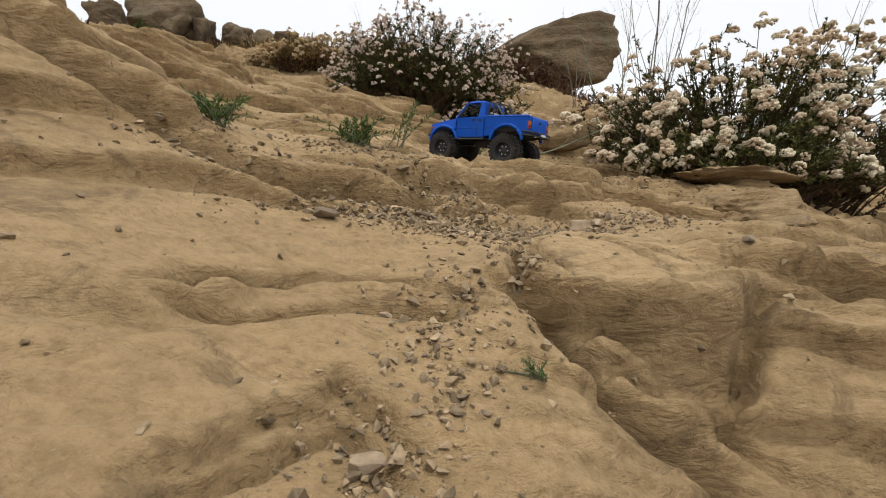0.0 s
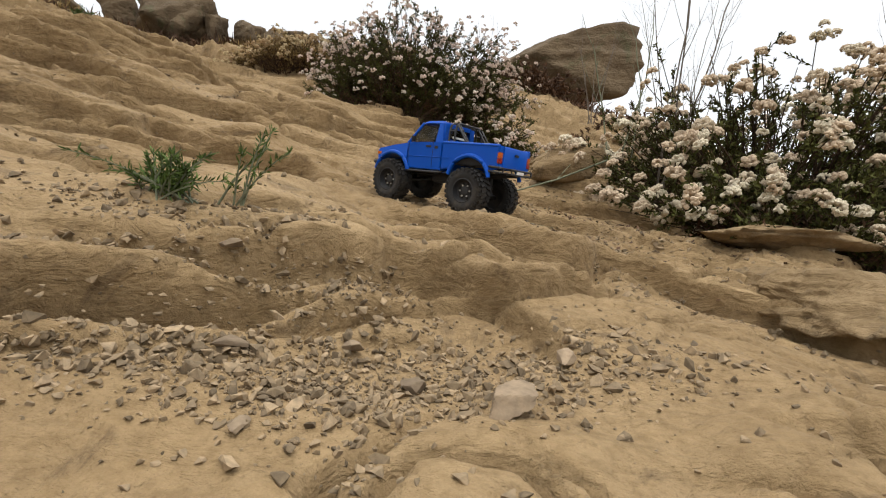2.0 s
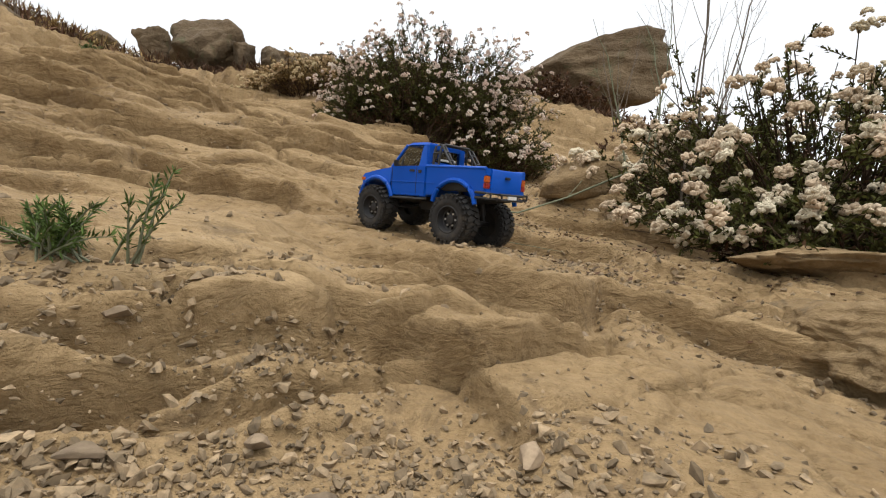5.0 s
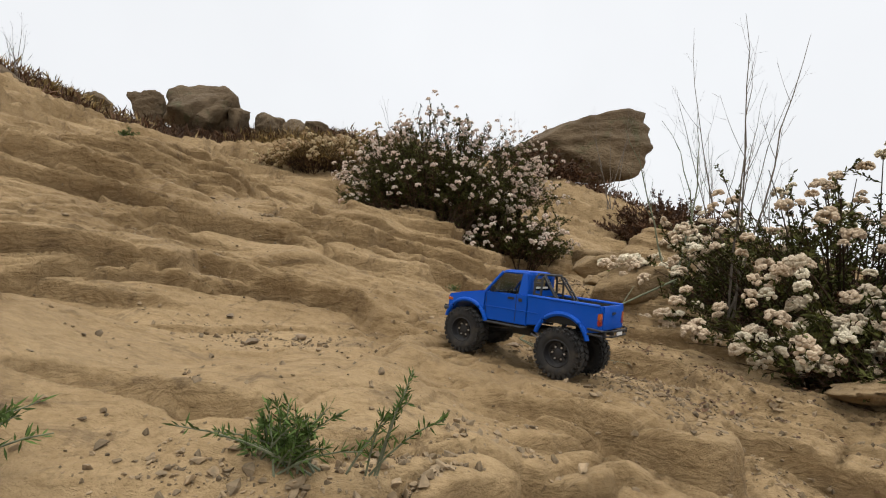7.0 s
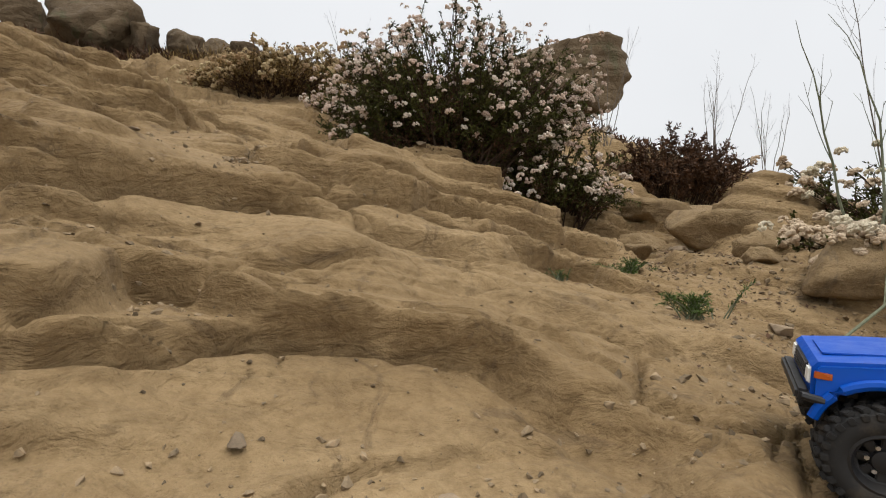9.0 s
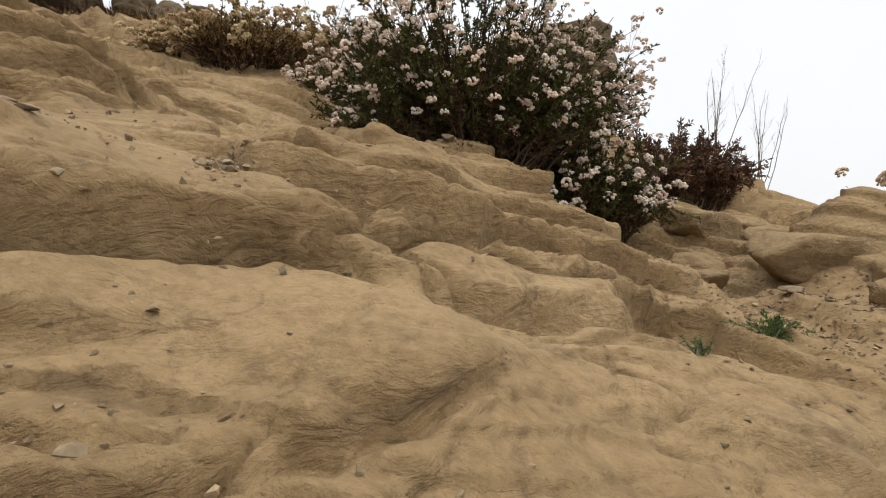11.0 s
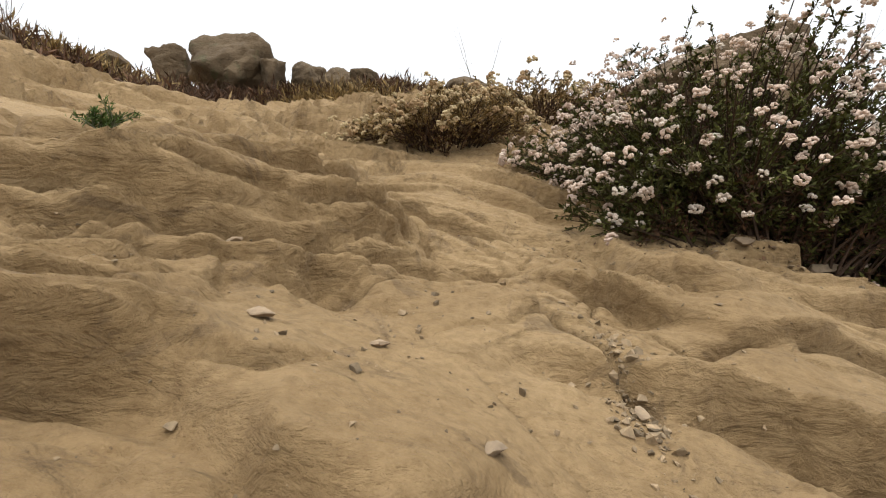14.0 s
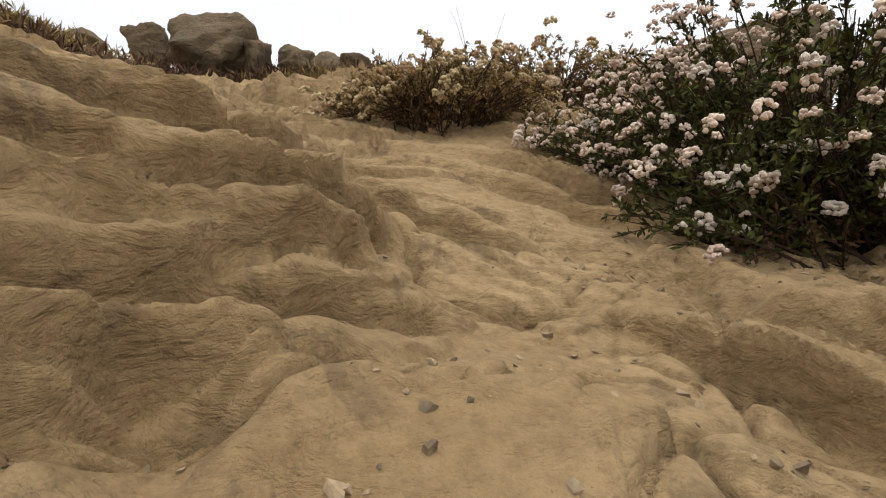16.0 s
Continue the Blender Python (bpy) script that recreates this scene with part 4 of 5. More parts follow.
def build_wheel(parent, x, y, z, outward):
    """One wheel about its hub; outward: +1 on the left side."""
    wheel = new("wheel")
    wheel.parent = parent
    wheel.matrix_local = pose(x, y, z) @ Matrix.Diagonal((1, outward, 1, 1))
    bm = bmesh.new()
    lathe(bm, [(0.0205, 0.014), (0.024, 0.0162), (0.030, 0.0165), (0.0345, 0.0140), (0.0362, 0.0095), (0.0365, 0.0), (0.0362, -0.0095), (0.0345, -0.0140), (0.030, -0.0165), (0.024, -0.0162), (0.0205, -0.014), (0.0205, 0.014)], 48)
    for k in range(26):
        a = 2 * math.pi * k / 26
        for side in (-1, 1):
            spin = Matrix.Rotation(-(a + side * 0.06), 4, "Y")
            box(bm, 0.0352, 0.0388, side * 0.0088 - 0.0052, side * 0.0088 + 0.0052, -0.0026, 0.0026, 0.0006, spin @ Matrix.Rotation(side * 0.35, 4, "X"))
            box(bm, 0.0315, 0.0362, side * 0.0148 - 0.0022, side * 0.0148 + 0.0022, -0.0022, 0.0022, 0.0005, Matrix.Rotation(-(a + 0.12), 4, "Y"))
    for k in range(30):
        spin = Matrix.Rotation(-2 * math.pi * (k + 0.5) / 30, 4, "Y")
        box(bm, 0.0355, 0.0384, -0.003, 0.003, -0.0018, 0.0018, 0.0, spin)
    part("tyre", bm, RUBBER, wheel, "dusty black rubber tyre with knobbly tread")
    bm = bmesh.new()
    lathe(bm, [(0.0205, -0.013), (0.0215, 0.0145), (0.0195, 0.0150), (0.0185, 0.0115), (0.0165, 0.0062), (0.0145, 0.0052)], 40)
    lathe(bm, [(0.0085, 0.0062), (0.0075, 0.0085), (0.005, 0.0092), (0.0001, 0.0092)], 24)
    for k in range(8):
        spin = Matrix.Rotation(2 * math.pi * k / 8, 4, "Y")
        box(bm, 0.0070, 0.0158, 0.0030, 0.0060, -0.0032, 0.0032, 0.0008, spin)
    lathe(bm, [(0.0208, -0.004), (0.0001, -0.004)], 24)
    part("rim", bm, BLACK, wheel, "black spoked rim")
    for k in range(6):
        a = 2 * math.pi * k / 6
        bm = bmesh.new()
        bmesh.ops.create_cone(bm, cap_ends=True, segments=6, radius1=0.0016, radius2=0.0014, depth=0.0022, matrix=Matrix.Translation((0.0098 * math.cos(a), 0.0068, 0.0098 * math.sin(a))) @ Matrix.Rotation(radians(90), 4, "X"))
        part("wheel_nut", bm, STEEL, wheel)
    return wheel


def build_truck(m):
    truck = new("model_truck")
    truck.matrix_world = m
    zf = 0.0
    # bonnet and front wings, one moulding with the wheel openings cut out
    bm = bmesh.new()
    profile = [(0.0535, 0.070)] + arch(0.089, 0.052, 0.041, 152, 20) + [(0.1335, 0.074), (0.1345, 0.096), (0.131, 0.1005), (0.095, 0.1075), (0.0535, 0.1135)]
    prism(bm, profile, -0.0515, 0.0515, 0.0028, lambda x, z: 1 - 0.10 * max(0, (z - 0.095) / 0.02) - 0.05 * max(0, (x - 0.09) / 0.045))
    front = part("front_body", bm, BLUE, truck, "glossy blue bonnet and front wings")
    bm = bmesh.new()
    prism(bm, [(0.058, 0.1128), (0.126, 0.1018), (0.126, 0.1033), (0.058, 0.1146)], -0.024, 0.024, 0.001)
    part("bonnet_bulge", bm, BLUE, front)
    for s in (-1, 1):
        bm = bmesh.new()
        ring = arch(0.089, 0.052, 0.0425, 165, 12, 16)
        tube(bm, [(x, s * 0.0525, z) for x, z in ring], 0.0038, 8)
        part("wheel_arch", bm, BLUE, front)
    # cab: sides, pillars, roof
    bm = bmesh.new()
    for s in (-1, 1):
        prism(bm, [(-0.0275, 0.0665), (0.0528, 0.0665), (0.0528, 0.1135), (-0.0275, 0.1155)], s * 0.0475, s * 0.0515, 0.0012)
    prism(bm, [(-0.0275, 0.0665), (0.0528, 0.0665), (0.0528, 0.072), (-0.0275, 0.072)], -0.0475, 0.0475)
    prism(bm, [(0.0495, 0.072), (0.0528, 0.072), (0.0528, 0.1135), (0.0495, 0.1135)], -0.0475, 0.0475)
    cab = part("cab", bm, BLUE, truck, "glossy blue cab")
    bm = bmesh.new()
    prism(bm, [(-0.0215, 0.1475), (0.0285, 0.1475), (0.0255, 0.1515), (0.018, 0.1535), (-0.012, 0.1540), (-0.0205, 0.1525)], -0.0425, 0.0425, 0.0022, lambda x, z: 1 - 0.10 * max(0, (z - 0.148) / 0.006))
    part("roof", bm, BLUE, cab)
    for s in (-1, 1):
        bm = bmesh.new()
        tube(bm, [(0.0545, s * 0.0480, 0.112), (0.0405, s * 0.0445, 0.131), (0.0265, s * 0.0410, 0.149)], [0.0030, 0.0026, 0.0026], 8)
        part("windscreen_pillar", bm, BLUE, cab)
        bm = bmesh.new()
        prism(bm, [(-0.0265, 0.114), (-0.0085, 0.114), (-0.0115, 0.149), (-0.0225, 0.149)], s * 0.0445, s * 0.0490, 0.001, lambda x, z: 1 - 0.115 * (z - 0.114) / 0.035)
        part("rear_pillar", bm, BLUE, cab)
        bm = bmesh.new()
        a = [(-0.0085, s * 0.0485, 0.1150), (0.0505, s * 0.0480, 0.1140), (0.0275, s * 0.0415, 0.1478), (-0.0112, s * 0.0418, 0.1478)]
        vs = [bm.verts.new(p) for p in a] + [bm.verts.new((x, y - s * 0.0008, z)) for x, y, z in a]
        for f in ((0, 1, 2, 3), (7, 6, 5, 4), (0, 4, 5, 1), (1, 5, 6, 2), (2, 6, 7, 3), (3, 7, 4, 0)):
            bm.faces.new([vs[i] for i in f])
        bmesh.ops.recalc_face_normals(bm, faces=bm.faces)
        part("side_window", bm, GLASS, cab, smooth=False).visible_shadow = False
        bm = bmesh.new()
        tube(bm, [(0.0325, s * 0.0475, 0.1150), (0.0310, s * 0.0440, 0.134)], 0.0012, 6)
        part("quarter_light_bar", bm, BLACK, cab)
        bm = bmesh.new()
        tube(bm, [(0.036, s * 0.0500, 0.116), (0.035, s * 0.0570, 0.118)], 0.0014, 6)
        box(bm, 0.0325, 0.0365, s * 0.0585 - 0.0045, s * 0.0585 + 0.0045, 0.1140, 0.1235, 0.0012)
        part("mirror", bm, BLACK, cab)
        bm = bmesh.new()
        box(bm, -0.0035, 0.0085, s * 0.0518 - 0.0008, s * 0.0518 + 0.0010, 0.1055, 0.1090, 0.0006)
        part("door_handle", bm, BLACK, cab)
        bm = bmesh.new()
        box(bm, -0.0185, -0.0115, s * 0.0518 - 0.0008, s * 0.0518 + 0.0010, 0.1035, 0.1085, 0.0006)
        part("lock_plate", bm, BLACK, cab)
        bm = bmesh.new()
        box(bm, -0.0078, -0.0072, s * 0.0517 - 0.0005, s * 0.0517 + 0.0003, 0.070, 0.1145, 0)
        part("door_gap", bm, BLACK, cab)
        bm = bmesh.new()
        box(bm, 0.0495, 0.0501, s * 0.0517 - 0.0005, s * 0.0517 + 0.0003, 0.070, 0.1130, 0)
        part("door_gap", bm, BLACK, cab)
        bm = bmesh.new()
        tube(bm, [(0.0525, s * 0.0517, 0.0890), (-0.0275, s * 0.0517, 0.0890)], 0.0008, 6)
        part("door_crease", bm, BLUE, cab)
        bm = bmesh.new()
        tube(bm, [(0.060, s * 0.046, 0.064), (0.055, s * 0.0525, 0.0625), (-0.020, s * 0.0525, 0.0625), (-0.028, s * 0.046, 0.064)], 0.0022, 8)
        tube(bm, [(0.050, s * 0.0525, 0.0625), (0.050, s * 0.03, 0.066)], 0.0018, 6)
        tube(bm, [(-0.010, s * 0.0525, 0.0625), (-0.010, s * 0.03, 0.066)], 0.0018, 6)
        part("rock_slider", bm, BLACK, truck)
    bm = bmesh.new()
    a = [(0.0548, -0.0450, 0.1135), (0.0548, 0.0450, 0.1135), (0.0285, 0.0385, 0.1480), (0.0285, -0.0385, 0.1480)]
    vs = [bm.verts.new(p) for p in a] + [bm.verts.new((x - 0.0008, y, z)) for x, y, z in a]
    for f in ((0, 1, 2, 3), (7, 6, 5, 4), (0, 4, 5, 1), (1, 5, 6, 2), (2, 6, 7, 3), (3, 7, 4, 0)):
        bm.faces.new([vs[i] for i in f])
    bmesh.ops.recalc_face_normals(bm, faces=bm.faces)
    part("windscreen", bm, GLASS, cab, smooth=False).visible_shadow = False
    # rear cab wall round the back window
    bm = bmesh.new()
    prism(bm, [(-0.0275, 0.072), (-0.0245, 0.072), (-0.0245, 0.1225), (-0.0268, 0.1225)], -0.0475, 0.0475)
    for s in (-1, 1):
        box(bm, -0.0262, -0.0232, min(s * 0.031, s * 0.0440), max(s * 0.031, s * 0.0440), 0.1225, 0.148)
    box(bm, -0.0255, -0.0225, -0.0425, 0.0425, 0.1425, 0.1485)
    part("rear_wall", bm, BLUE, cab)
    bm = bmesh.new()
    box(bm, -0.0252, -0.0244, -0.031, 0.031, 0.1225, 0.1425)
    part("rear_window", bm, GLASS, cab, smooth=False).visible_shadow = False
    bm = bmesh.new()
    box(bm, -0.0265, -0.0250, -0.0215, 0.0215, 0.1255, 0.1290, 0.0005)
    part("window_sticker", bm, PLATE, cab)
    bm = bmesh.new()
    box(bm, -0.020, 0.004, -0.038, -0.004, 0.073, 0.128, 0.004)
    box(bm, -0.020, 0.004, 0.004, 0.038, 0.073, 0.128, 0.004)
    box(bm, 0.030, 0.049, -0.046, 0.046, 0.090, 0.1145, 0.003)
    part("seats_and_dashboard", bm, BLACK, cab)
    bm = bmesh.new()
    lathe(bm, [(0.0075 + 0.0011 * math.cos(a), 0.0011 * math.sin(a)) for a in (k * math.pi / 4 for k in range(9))], 24)
    bmesh.ops.transform(bm, matrix=Matrix.Translation((0.022, 0.022, 0.116)) @ Matrix.Rotation(radians(60), 4, "Y") @ Matrix.Rotation(radians(90), 4, "X"), verts=bm.verts)
    part("steering_wheel", bm, BLACK, cab)
    for s in (-1, 1):
        bm = bmesh.new()
        tube(bm, [(0.0560, s * 0.012, 0.1150), (0.0505, s * 0.030, 0.1215)], 0.0007, 5)
        part("wiper", bm, BLACK, cab)
    # load bed
    bed = new("load_bed")
    bed.parent = truck
    for s in (-1, 1):
        bm = bmesh.new()
        profile = [(-0.0285, 0.0685), (-0.0285, 0.1150), (-0.1455, 0.1130), (-0.1455, 0.0755)] + arch(-0.089, 0.052, 0.041, 28, 152)[::-1]
        prism(bm, profile, s * 0.0475, s * 0.0515, 0.0012)
        tube(bm, [(-0.0285, s * 0.0500, 0.1148), (-0.1450, s * 0.0500, 0.1128)], 0.0026, 8)
        part("bed_side", bm, BLUE, bed, "blue bed side panel")
        bm = bmesh.new()
        tube(bm, [(x, s * 0.0525, z) for x, z in arch(-0.089, 0.052, 0.0425, 168, 12, 16)], 0.0038, 8)
        part("wheel_arch", bm, BLUE, bed)
        bm = bmesh.new()
        prism(bm, [(-0.0295, 0.084), (-0.1415, 0.082), (-0.1415, 0.1115), (-0.0295, 0.1135)], s * 0.0455, s * 0.0472)
        prism(bm, arch(-0.089, 0.078, 0.030, 0, 180, 14), s * 0.033, s * 0.0455, 0.002)
        part("inner_wing", bm, LINER, bed, "black plastic inner wheel housing")
        bm = bmesh.new()
        tube(bm, [(-0.0285, s * 0.0517, 0.0890), (-0.048, s * 0.0517, 0.0890)], 0.0008, 6)
        part("side_crease", bm, BLUE, bed)
        bm = bmesh.new()
        box(bm, -0.1470, -0.1425, s * 0.0465 - 0.0055, s * 0.0465 + 0.0055, 0.0930, 0.1025, 0.0008)
        lamp = part("tail_lamp", bm, AMBER, bed, "amber upper tail lamp")
        bm = bmesh.new()
        box(bm, -0.1472, -0.1425, s * 0.0465 - 0.0055, s * 0.0465 + 0.0055, 0.0845, 0.0928, 0.0008)
        part("tail_lamp", bm, RED_LAMP, bed, "red lower tail lamp")
    bm = bmesh.new()
    box(bm, -0.1425, -0.0285, -0.0470, 0.0470, 0.0800, 0.0835)
    box(bm, -0.0305, -0.0285, -0.0465, 0.0465, 0.0835, 0.1135)
    part("bed_floor", bm, LINER, bed, "black ribbed bed liner")
    for k in range(11):
        y = -0.040 + 0.008 * k
        bm = bmesh.new()
        box(bm, -0.1415, -0.0300, y - 0.0022, y + 0.0022, 0.0832, 0.0850, 0.0006)
        part("liner_rib", bm, LINER, bed)
    bm = bmesh.new()
    prism(bm, [(-0.1430, 0.0775), (-0.1470, 0.0775), (-0.1485, 0.1105), (-0.1470, 0.1130), (-0.1430, 0.1130)], -0.0405, 0.0405, 0.0012)
    box(bm, -0.1465, -0.1425, -0.0515, 0.0515, 0.1025, 0.1130, 0.001)
    box(bm, -0.1465, -0.1425, -0.0515, 0.0515, 0.0765, 0.0845, 0.001)
    gate = part("tailgate", bm, BLUE, bed, "blue tailgate")
    bm = bmesh.new()
    box(bm, -0.1500, -0.1478, -0.0065, 0.0065, 0.0995, 0.1035, 0.0008)
    part("tailgate_handle", bm, BLACK, gate)
    bm = bmesh.new()
    box(bm, -0.1428, -0.1415, -0.046, 0.046, 0.0835, 0.1115)
    part("gate_liner", bm, LINER, gate)
    # roll bar
    bar = new("roll_bar")
    bar.parent = truck
    tagged(bar, "black tubular roll bar in the load bed")
    for x in (-0.0335, -0.0455):
        bm = bmesh.new()
        pts = [(x, -0.0425, 0.085), (x, -0.0405, 0.135), (x, -0.0375, 0.146), (x, -0.0300, 0.1500), (x, 0.0300, 0.1500), (x, 0.0375, 0.146), (x, 0.0405, 0.135), (x, 0.0425, 0.085)]
        tube(bm, pts, 0.0019, 8)
        part("hoop", bm, BLACK, bar)
    for s in (-1, 1):
        for off in (0.0, 0.0085):
            bm = bmesh.new()
            tube(bm, [(-0.0470 + off * 0.2, s * (0.0375 - off), 0.1475), (-0.0930 + off * 0.2, s * (0.0390 - off), 0.0850)], 0.0018, 8)
            part("brace", bm, BLACK, bar)
        for k in range(4):
            t = 0.15 + 0.22 * k
            bm = bmesh.new()
            x, z = -0.0470 - 0.046 * t, 0.1475 - 0.0625 * t
            tube(bm, [(x, s * 0.0380, z), (x, s * 0.0290, z)], 0.0016, 6)
            part("rung", bm, BLACK, bar)
        for z in (0.100, 0.118, 0.136):
            bm = bmesh.new()
            tube(bm, [(-0.0335, s * 0.0412, z), (-0.0455, s * 0.0412, z)], 0.0015, 6)
            part("rung", bm, BLACK, bar)
    # bumpers, grille, lamps
    bm = bmesh.new()
    for z in (0.0715, 0.0790):
        tube(bm, [(-0.130, -0.0530, z), (-0.1500, -0.0530, z - 0.001), (-0.1580, -0.0300, z - 0.002), (-0.1580, 0.0300, z - 0.002), (-0.1500, 0.0530, z - 0.001), (-0.130, 0.0530, z)], 0.0018, 8)
    for y in (-0.048, -0.02, 0.02, 0.048):
        tube(bm, [(-0.1545, y, 0.0705), (-0.1545, y, 0.0785)], 0.0015, 6)
    part("rear_bumper", bm, BLACK, truck, "black tubular rear bumper")
    bm = bmesh.new()
    box(bm, -0.1600, -0.1585, -0.0115, 0.0115, 0.0705, 0.0755, 0.0004)
    part("number_plate", bm, PLATE, truck, "small white number plate")
    bm = bmesh.new()
    box(bm, 0.1335, 0.1425, -0.0500, 0.0500, 0.0700, 0.0790, 0.002)
    tube(bm, [(0.138, -0.050, 0.0745), (0.125, -0.0540, 0.0745)], 0.0030, 8)
    tube(bm, [(0.138, 0.050, 0.0745), (0.125, 0.0540, 0.0745)], 0.0030, 8)
    part("front_bumper", bm, BLACK, truck)
    bm = bmesh.new()
    box(bm, 0.1325, 0.1352, -0.0300, 0.0300, 0.0815, 0.0955, 0.0006)
    for k in range(5):
        box(bm, 0.1345, 0.1362, -0.0290, 0.0290, 0.0828 + 0.0026 * k, 0.0838 + 0.0026 * k)
    part("grille", bm, BLACK, truck)
    for s in (-1, 1):
        bm = bmesh.new()
        box(bm, 0.1318, 0.1360, s * 0.0380 - 0.0065, s * 0.0380 + 0.0065, 0.0830, 0.0950, 0.0012)
        part("headlamp", bm, CLEAR, truck, "clear rectangular headlamp")
        bm = bmesh.new()
        box(bm, 0.1220, 0.1330, s * 0.0482 - 0.0012, s * 0.0482 + 0.0016, 0.0890, 0.0940, 0.0006)
        part("side_lamp", bm, AMBER, truck, "amber side lamp")
    # chassis
    bm = bmesh.new()
    for s in (-1, 1):
        tube(bm, [(0.128, s * 0.018, 0.0640), (0.05, s * 0.018, 0.0600), (-0.06, s * 0.018, 0.0600), (-0.145, s * 0.018, 0.0700)], 0.0035, 6)
    box(bm, 0.030, 0.10, -0.020, 0.020, 0.058, 0.090, 0.004)
    box(bm, -0.022, 0.020, -0.016, 0.016, 0.045, 0.062, 0.004)
    part("chassis", bm, BLACK, truck, "black chassis rails and gearbox")
    # axles stand on the rock
    world_m = truck.matrix_world
    for x in (0.089, -0.089):
        hub = {}
        for s in (-1, 1):
            z = 0.0385
            for _ in range(6):
                w = world_m @ Vector((x, s * 0.048, z - 0.0385))
                floor_z = max(gz(w.x + a, w.y + b) for a in (-0.012, 0, 0.012) for b in (-0.012, 0, 0.012))
                z += (floor_z - w.z) * 0.9
            z = min(max(z, 0.024), 0.050)
            hub[s] = z
            build_wheel(truck, x, s * 0.048, z, s)
        bm = bmesh.new()
        tube(bm, [(x, -0.040, hub[-1]), (x, 0.040, hub[1])], 0.0045, 8)
        bmesh.ops.create_icosphere(bm, subdivisions=2, radius=0.0105, matrix=Matrix.Translation((x, 0.008, (hub[1] + hub[-1]) / 2)))
        part("axle", bm, BLACK, truck, "black axle with diff housing")
        for s in (-1, 1):
            bm = bmesh.new()
            tube(bm, [(x, s * 0.028, hub[s] + 0.004), (x - 0.008 if x > 0 else x + 0.010, s * 0.026, 0.088)], 0.0032, 8)
            tube(bm, [(x - 0.001 if x > 0 else x + 0.0015, s * 0.028, hub[s] + 0.014), (x - 0.005 if x > 0 else x + 0.006, s * 0.027, 0.072)], 0.0045, 10)
            part("shock_absorber", bm, BLACK, truck)
            bm = bmesh.new()
            tube(bm, [(x, s * 0.020, hub[s] - 0.003), (0.02 if x > 0 else -0.02, s * 0.014, 0.050)], 0.0018, 6)
            part("suspension_link", bm, STEEL if x < 0 else BLACK, truck)
        bm = bmesh.new()
        tube(bm, [(x, 0.004, (hub[1] + hub[-1]) / 2), (0.012 if x > 0 else -0.018, 0.0, 0.052)], 0.0022, 8)
        part("drive_shaft", bm, STEEL, truck)
    return tagged(truck, "blue model pickup truck with black roll bar climbing the sandstone", "model truck")


def standing(x, y, heading):
    """The pose of the truck with its four wheels on the rock."""
    c, s = math.cos(radians(heading)), math.sin(radians(heading))
    z = {(a, b): gz(x + 0.089 * a * c - 0.048 * b * s, y + 0.089 * a * s + 0.048 * b * c) for a in (-1, 1) for b in (-1, 1)}
    nose = math.degrees(math.atan2(z[1, 1] + z[1, -1] - z[-1, 1] - z[-1, -1], 4 * 0.089))
    side = math.degrees(math.atan2(z[1, 1] + z[-1, 1] - z[1, -1] - z[-1, -1], 4 * 0.048))
    return pose(x, y, sum(z.values()) / 4 + 0.004, 0.8 * side, -0.55 * nose, heading)


build_truck(standing(0.10, 1.205, 144))


# ---- weed, bare stems and ridge growth ----
def build_weed(x, y, seed=21, size=1.0, shoots=34, stalks=5, label="small feathery green weed rooted in gravel on the ledge"):
    rng = np.random.default_rng(seed)
    root = new("weed")
    z0 = gz(x, y)
    root.matrix_world = pose(x, y, z0)
    stems, leaves = Heap(), Heap()
    for k in range(shoots):
        if k < stalks:
            foot, tip = Vector((0.045 + 0.006 * rng.normal(), 0.0, 0)), Vector((0.075 + 0.018 * rng.normal(), 0.01 * rng.normal(), 0.045 + 0.028 * rng.random()))
        else:
            foot, tip = Vector((-0.01 + 0.012 * rng.normal(), 0.006 * rng.normal(), 0)), Vector((-0.015 + 0.028 * rng.normal(), 0.022 * rng.normal(), 0.018 + 0.028 * rng.random()))
        foot, tip = foot * size, tip * size
        mid = foot * 0.5 + tip * 0.5 + Vector((0, 0, 0.012 * size))
        pts = curve_points(foot, mid, tip, 5)
        stems.add(*tube_data(pts, [0.0011, 0.001, 0.0008, 0.0006, 0.0004], 4))
        for q in range(46):
            t = 0.15 + 0.85 * rng.random()
            i = min(int(t * 4), 3)
            p = pts[i].lerp(pts[i + 1], t * 4 - i)
            d = (Vector(rng.normal(size=3)) + (pts[i + 1] - pts[i]).normalized() * 1.1 + Vector((0, 0, 0.3))).normalized()
            leaves.leaf(p, d, d.cross(Vector(rng.normal(size=3))).normalized(), (0.005 + 0.007 * rng.random()) * size, 0.0008 * size)
    stems.make("stem_tangle", GREEN_STEM, root, "", "stuff")
    leaves.make("foliage", WEED, root, "feathery green leaves", "stuff")
    return tagged(root, label, "weed")


build_weed(-0.115, 0.73)
build_weed(-0.295, 0.645, 22, 1.0, 26, 0, "low sprawling green weed in a crack of the ledge")
build_weed(0.075, 0.335, 23, 0.35, 12, 0, "tiny green sprout in a rock crack")
build_weed(0.12, 1.60, 24, 0.9, 34, 2, "low green plant between stones in the dirt")
build_weed(0.145, 1.84, 25, 0.9, 24, 0, "small green plant among the stones")
build_weed(-0.03, 1.78, 26, 0.5, 14, 0, "tiny green sprout in a rock crack")
build_weed(-1.22, 1.98, 27, 1.0, 20, 0, "small green weed on the upper slope")


